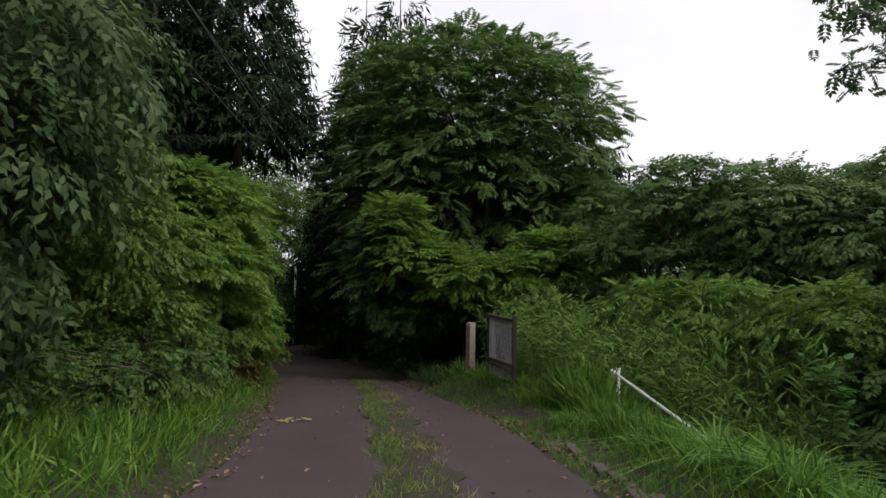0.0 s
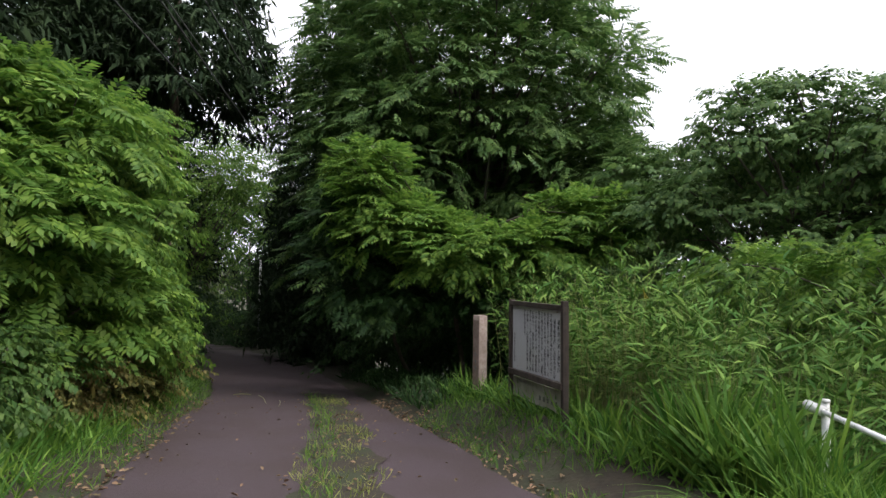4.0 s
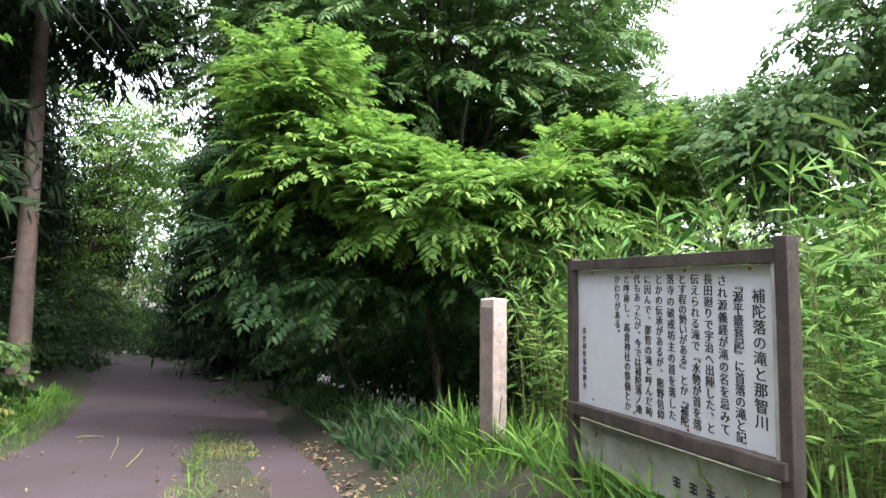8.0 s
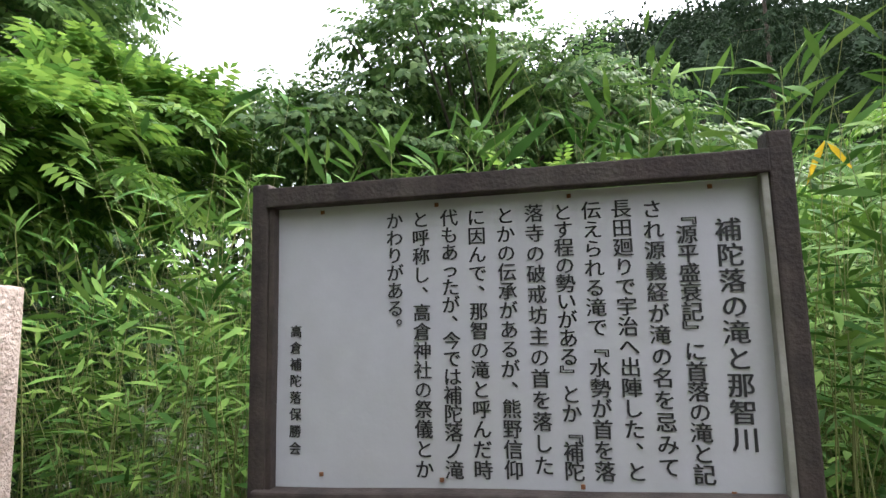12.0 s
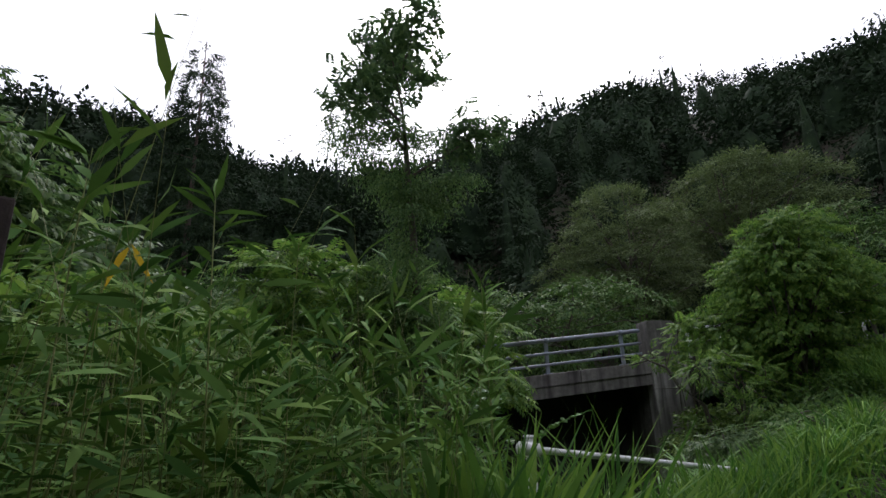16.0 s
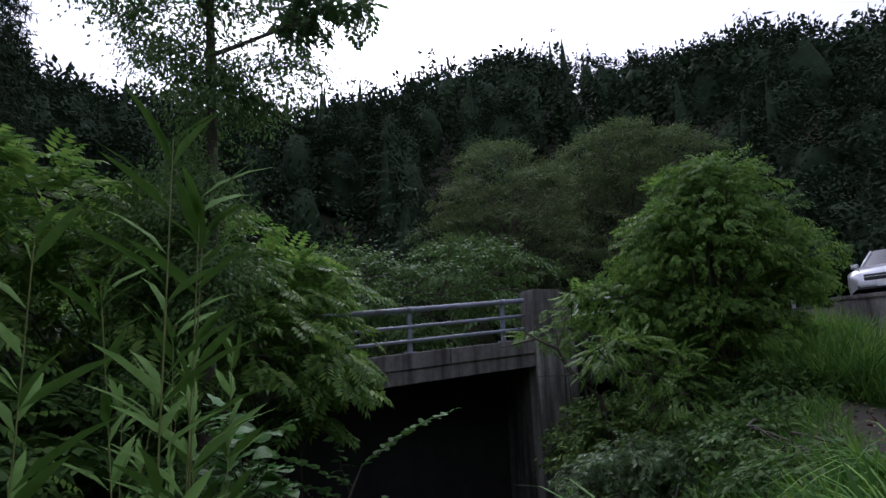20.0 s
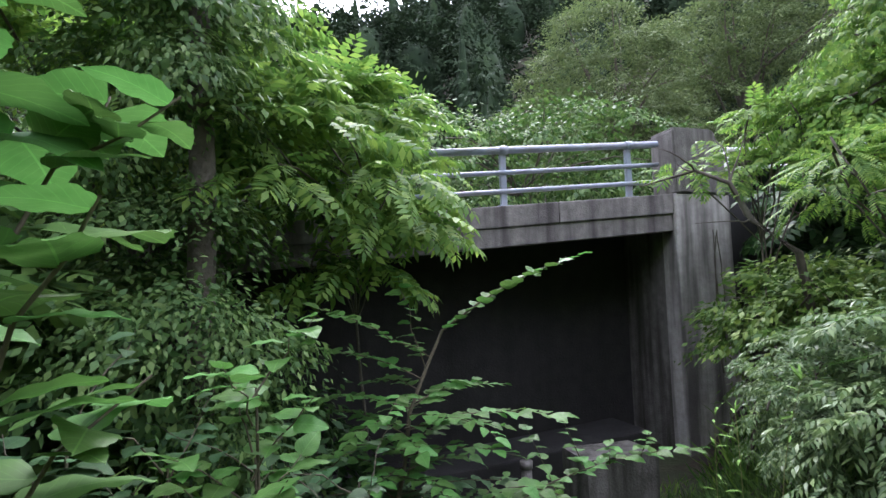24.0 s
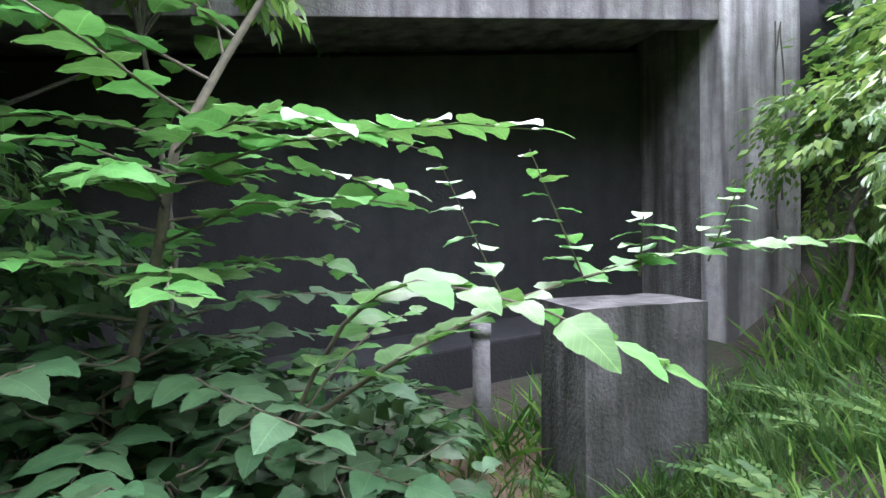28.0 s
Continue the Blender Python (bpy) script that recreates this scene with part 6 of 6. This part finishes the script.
tree("bridge_shrub", (7.9, 1.3, G(7.9, 1.3)), [(7.9, 1.2, 1.1, 0.4, 0.5, 0.25), (7.2, 0.7, 1.6, 0.6, 0.6, 0.4)], 26, 10, 0.22, 0.24, FROND, M_LEAF_BRIGHT, 572, "thin feather-leaved young tree beside the pier", 0.025, limbs=12, category="small tree", low_limb=5)
tree("bridge_shrub", (6.1, 2.0, G(6.1, 2.0)), [(6.2, 2.2, 0.75, 0.5, 0.5, 0.3), (5.6, 2.1, 0.4, 0.6, 0.6, 0.4)], 28, 10, 0.22, 0.24, FROND_FINE, M_LEAF_BRIGHT, 577, "bright feather-leaved young tree on the gully bank", 0.025, limbs=14, category="small tree", low_limb=4)
tree("grey_shrub", (5.8, 2.75, G(5.8, 2.75)), [(5.85, 2.95, -1.4, 0.38, 0.4, 0.6), (5.8, 2.7, -0.85, 0.34, 0.36, 0.5), (5.5, 2.3, -0.9, 0.5, 0.5, 0.6)], 170, 13, 0.17, 0.24, SPRIG_LANCE, M_LEAF_SILVER, 573, "small-leaved grey-green shrub on the bank", 0.025, limbs=34, category="shrub")
tree("grey_shrub", (6.5, 2.5, G(6.5, 2.5)), [(6.45, 2.85, -1.3, 0.3, 0.32, 0.5), (6.6, 2.3, -1.05, 0.36, 0.36, 0.5), (6.2, 2.65, -1.0, 0.28, 0.3, 0.4)], 130, 12, 0.15, 0.15, SPRIG_LANCE, M_LEAF_SILVER, 583, "pale grey-green shrub with narrow leaves beside the pier", 0.022, limbs=30, category="shrub")
tree("grey_shrub", (7.2, 0.6, G(7.2, 0.6)), [(7.2, 0.6, -0.6, 0.9, 0.9, 0.7), (6.4, 1.2, -0.8, 0.9, 0.9, 0.7), (5.4, 1.6, -0.7, 0.9, 0.8, 0.6)], 120, 12, 0.34, 0.34, CLUMP, M_LEAF_YELLOWISH, 574, "tangled yellow-green shrub below the roadside", 0.03, limbs=30, category="shrub")
tree("gully_bush", (9.6, 8.6, G(9.6, 8.6)), [(9.6, 8.6, -0.6, 1.2, 1.5, 1.3), (9.9, 10.2, 0.0, 1.3, 1.4, 1.4), (8.4, 9.3, -0.6, 1.1, 1.1, 1.0)], 200, 12, 0.45, 0.36, FROND_ROUND, M_LEAF, 575, "dense leafy bush filling the gully", 0.05, limbs=30, category="bush")
tree("gully_bush", (7.6, 11.3, G(7.6, 11.3)), [(6.6, 12.2, 0.8, 1.2, 1.0, 0.9), (8.0, 10.8, 0.7, 1.2, 1.1, 1.0), (5.4, 13.2, 0.9, 1.0, 0.9, 0.8), (9.3, 9.6, 0.5, 1.2, 1.1, 1.1)], 200, 11, 0.45, 0.32, FROND, M_LEAF_BRIGHT, 578, "bright feather-leaved bush above the bamboo grass", 0.05, limbs=30, category="bush")
tree("gully_bush", (8.8, 4.9, G(8.8, 4.9)), [(8.55, 4.75, -2.55, 0.5, 0.6, 0.45), (8.95, 5.4, -2.35, 0.5, 0.6, 0.5), (8.2, 5.3, -2.5, 0.4, 0.5, 0.35)], 80, 10, 0.3, 0.22, FROND_ROUND, M_LEAF_DARK, 579, "low dark bush over the footing of the bridge wall", 0.03, limbs=14, category="bush")
tree("gully_bush", (9.4, 6.2, G(9.4, 6.2)), [(9.6, 6.6, -1.4, 0.6, 0.9, 0.9), (9.2, 7.6, -1.5, 0.8, 0.9, 1.0)], 90, 11, 0.4, 0.4, CLUMP, M_LEAF_DARK, 576, "dark leafy bush at the foot of the bridge wall", 0.04, limbs=20, category="bush")

tree("gully_bush", (10.6, 6.6, G(10.6, 6.6)), [(10.3, 6.7, 2.0, 1.1, 1.3, 1.0), (11.0, 4.6, 1.8, 1.0, 1.2, 0.9), (10.2, 8.5, 2.4, 1.1, 1.2, 1.1)], 190, 12, 0.36, 0.36, FROND, M_LEAF_BRIGHT, 580, "fresh green bush beside the bridge road", 0.05, limbs=26, category="bush")

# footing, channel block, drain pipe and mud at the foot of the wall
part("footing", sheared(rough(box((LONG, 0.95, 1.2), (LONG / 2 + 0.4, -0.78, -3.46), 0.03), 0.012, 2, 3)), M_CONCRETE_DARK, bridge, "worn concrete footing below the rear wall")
blk = thing("channel_block", (8.3, 2.95, -3.3), math.degrees(1.237), "stained concrete block at the edge of the stream bed", "concrete block")
part("block", rough(rough(box((0.8, 0.5, 1.44), (0, 0, 0.72)), 0.014, 2.2, 7), 0.006, 11.0), M_CONCRETE_WET, blk)
dr = thing("drain_pipe", (9.0, 3.45, -3.0), 0, "pale upright concrete drain pipe standing in mud", "pipe")
pipe("pipe", [(0, 0, 0), (0, 0, 0.92)], 0.06, M_CONCRETE_STAINED, dr, sides=14)
pipe("collar", [(0, 0, 0.89), (0, 0, 0.97)], 0.07, M_CONCRETE_STAINED, dr, sides=14)
tagged(put("mud", grid_mesh("mud", np.arange(7.2, 9.8, 0.15), np.arange(2.2, 6.4, 0.15), lambda x, y: np.where((along(x, y)[1] < -0.2), ground(x, y) + 0.035 + 0.02 * wobble(x, y, 5) - 0.05 * np.hypot((x - 8.4) / 1.2, (y - 4.2) / 2.0) ** 2, -3.6), M_MUD)),
       "damp brown mud of the dry stream bed", "mud", kind="structure")
vine = thing("dead_vine", tuple(in_bridge(-0.68, 0.085, -0.05)), 0, "dead climbing vine clinging to the pier", "vine")
vr = np.random.default_rng(580)
for k in range(3):
    zz = np.linspace(0, -1.5 - 0.3 * k, 14)
    off = np.cumsum(vr.normal(0, 0.018, 14)) + 0.04 * k
    put("stem", tubes("stem", [(np.stack([UX * off, UY * off, zz], -1), np.linspace(0.007, 0.012, 14))], M_BARK, 5), vine)
for i in range(4):
    a = Vector((7.2 + 0.3 * i, 4.9 - 0.5 * i, 0))
    tw = thing("dead_branch", (a.x, a.y, G(a.x, a.y) + 0.05), 25 * i, "fallen dead branch on the stream bed", "branch")
    put("stick", tubes("stick", [(smooth_path(vr, (-0.5, 0, 0.02), (0.5, 0.1, 0.1), 0.06), np.linspace(0.014, 0.005, 7))], M_TWIG, 6), tw)

# ------------------------------------------------------------------ poles and cables
def utility_pole(at, height, label):
    z = G(*at)
    p = thing("utility_pole", (*at, z), 8, label, "utility pole")
    pipe("shaft", [(0, 0, -0.3), (0, 0, height)], [0.17, 0.11], M_POLE, p, sides=14)
    for h, w in ((height - 0.35, 1.7), (height - 1.1, 1.3)):
        arm = part("crossarm", box((w, 0.08, 0.09), (0, -0.14, h), 0.01), M_POLE, p)
        for x in (-w / 2 + 0.1, 0.12, w / 2 - 0.1):
            part("insulator", box((0.07, 0.07, 0.15), (x, -0.14, h + 0.12), 0.02), M_WHITE, arm)
    for i in range(10):
        part("step_bolt", box((0.26, 0.02, 0.02), (0.0, 0, 2.2 + i * 0.45)), M_RUST, p)
    return z


zp = utility_pole((-8.4, 37.8), 12.2, "grey concrete utility pole with crossarms beside the lane")
zq = utility_pole((-2.9, -14.0), 7.5, "grey concrete utility pole behind the start of the lane")
wp = thing("white_marker_pole", (-11.7, 43.0, G(-11.7, 43.0)), 0, "thin white pole at the bend of the far lane", "pole")
pipe("shaft", [(0, 0, -0.2), (0, 0, 6.0)], 0.075, M_WHITE, wp)
for k, (dx, h1, h2, sag) in enumerate(((-0.75, 11.95, 6.6, 0.4), (0.12, 11.95, 6.5, 0.35), (0.75, 11.95, 6.4, 0.3), (-0.5, 10.0, 5.2, 0.5), (0.5, 9.6, 4.9, 0.5))):
    a, b = np.array((-8.4 + dx, 37.7, zp + h1)), np.array((-2.4 + dx * 1.4, -14.0, zq + h2))
    t = np.linspace(0, 1, 24)[:, None]
    c = thing("overhead_cable", tuple(a), 0, "black overhead cable strung along the lane", "cable", "overhead cables")
    pipe("cable", (b - a) * t - np.array([0, 0, 4 * sag]) * t * (1 - t), 0.02, M_WIRE, c, sides=5)


# ------------------------------------------------------------------ parked car
def car():
    c = thing("car", (4.05, -10.35, 1.86), -7, "silver estate car parked nose-on beside the road", "car")
    # stations from nose to tail: y, sill, shoulder height, half width
    st = [(2.25, 0.42, 0.62, 0.55), (2.2, 0.3, 0.78, 0.74), (2.0, 0.24, 0.9, 0.86), (1.5, 0.22, 1.02, 0.9), (0.9, 0.22, 1.11, 0.91), (0, 0.22, 1.12, 0.91), (-1.2, 0.22, 1.13, 0.91), (-2.0, 0.28, 1.08, 0.86), (-2.2, 0.4, 0.95, 0.74)]
    ring = [(-1, 0), (-1.0, 0.5), (-0.97, 0.85), (-0.8, 1.0), (0, 1.03), (0.8, 1.0), (0.97, 0.85), (1.0, 0.5), (1, 0)]
    V = np.array([(w * a, y, lo + (hi - lo) * b) for y, lo, hi, w in st for a, b in ring])
    k = len(ring)
    F = np.array([[i * k + j, i * k + j + 1, (i + 1) * k + j + 1, (i + 1) * k + j] for i in range(len(st) - 1) for j in range(k - 1)])
    put("body", mesh_from("body", V, [F, np.arange(k)[None, ::-1], (np.arange(k) + (len(st) - 1) * k)[None]], M_CAR, smooth=True), c)
    cab = [(0.98, 1.1, 0.78), (0.3, 1.6, 0.64), (-0.3, 1.69, 0.64), (-1.5, 1.67, 0.62), (-2.0, 1.1, 0.72)]
    V = np.array([(w * a, y, z) for y, z, w in cab for a in (-1, -0.9, 0, 0.9, 1)])
    V[:, 2] -= np.where(np.abs(np.tile([-1, -0.9, 0, 0.9, 1], 5)) == 1, 0.03, 0)
    F = np.array([[i * 5 + j, i * 5 + j + 1, (i + 1) * 5 + j + 1, (i + 1) * 5 + j] for i in (1, 2) for j in range(4)])
    put("roof", mesh_from("roof", V, F, M_CAR, smooth=True), c)
    F = np.array([[j, j + 1, 5 + j + 1, 5 + j] for j in range(4)])
    put("windscreen", mesh_from("windscreen", V, F, M_GLASS_DARK, smooth=True), c)
    F = np.array([[15 + j, 15 + j + 1, 20 + j + 1, 20 + j] for j in range(4)])
    put("rear_window", mesh_from("rear_window", V, F, M_GLASS_DARK, smooth=True), c)
    for s in (-1, 1):
        pts = [(s * 0.78, 0.96, 1.08), (s * 0.65, 0.32, 1.58), (s * 0.65, -0.3, 1.66), (s * 0.63, -1.5, 1.63), (s * 0.73, -1.95, 1.08)]
        put("side_window", mesh_from("side_window", np.array(pts), np.arange(5)[None] if s > 0 else np.arange(5)[None, ::-1], M_GLASS_DARK), c)
        for a, b in ((pts[0], pts[1]), (pts[3], pts[4])):
            pipe("pillar", [a, b], 0.035, M_CAR, c, sides=6)
        part("headlamp", rough(box((0.34, 0.14, 0.13), (s * 0.62, 2.1, 0.7), 0.03, pose(0, 0, 0, 0, 0, -s * 22)), 0.004, 5, 1), M_LAMP, c, "clear headlamp")
        part("fog_lamp", box((0.16, 0.05, 0.1), (s * 0.66, 2.18, 0.42), 0.02), M_BLACK, c)
        part("door_mirror", box((0.2, 0.1, 0.14), (s * 0.98, 0.75, 1.16), 0.04), M_CAR, c)
        for y in (1.38, -1.35):
            w = put("wheel", tubes("wheel", [(np.array([(s * 0.72, y, 0.32), (s * 0.74, y, 0.32), (s * 0.9, y, 0.32), (s * 0.92, y, 0.32)]), np.array([0.27, 0.32, 0.32, 0.27]))], M_TYRE, 20), c)
            pipe("rim", [(s * 0.88, y, 0.32), (s * 0.925, y, 0.32)], 0.21, M_CHROME, w, sides=16)
    part("grille", box((0.86, 0.06, 0.17), (0, 2.235, 0.66), 0.03), M_BLACK, c, "dark grille")
    part("grille_bar", box((0.86, 0.03, 0.02), (0, 2.268, 0.67), 0.004), M_CHROME, c)
    part("lower_intake", box((1.2, 0.05, 0.12), (0, 2.225, 0.42), 0.02), M_BLACK, c)
    part("number_plate", box((0.33, 0.02, 0.165), (0, 2.262, 0.49), 0.003), M_PLATE, c)
    return c


car()

twig = thing("fallen_sprig", (-2.43, 9.28, float(lane_z(9.28)) + 0.02), 15, "yellow-green sprig of leaves fallen on the asphalt", "fallen leaves")
put("stem", tubes("stem", [(np.array([(-0.28, 0, 0), (0, 0.02, 0.012), (0.28, -0.01, 0.006)]), np.array([0.004, 0.004, 0.002]))], M_TWIG, 5), twig)
fr = np.random.default_rng(590)
FALLEN = mesh_from("leaf", np.array([v.co for v in LEAVES[2].vertices]), np.array([list(p.vertices) for p in LEAVES[2].polygons]), M_FALLEN, smooth=True)
for i in range(13):
    lf = put("leaf", FALLEN, twig)
    a = fr.uniform(0, 360)
    lf.matrix_basis = pose(fr.uniform(-0.28, 0.28), fr.uniform(-0.06, 0.06), 0.014, fr.uniform(-15, 15), fr.uniform(-10, 10), a) @ Matrix.Scale(fr.uniform(0.09, 0.15), 4)

# thin pale twigs fallen on the asphalt
tw_rng = np.random.default_rng(611)
TWIGS = [((-4.3, 18.7), (-3.6, 16.9)), ((-3.5, 17.6), (-3.2, 16.4)), ((-4.96, 18.8), (-4.5, 18.7))]
for a, b in TWIGS:
    a, b = np.array((*a, float(lane_z(a[1])) + 0.03)), np.array((*b, float(lane_z(b[1])) + 0.045))
    stick = thing("fallen_twig", tuple(a), 0, "thin pale dead twig lying on the asphalt", "twig", "twigs on the lane")
    put("stem", tubes("stem", [(smooth_path(tw_rng, (0, 0, 0), b - a, 0.02), np.linspace(0.009, 0.005, 7))], M_CULM, 5), stick)
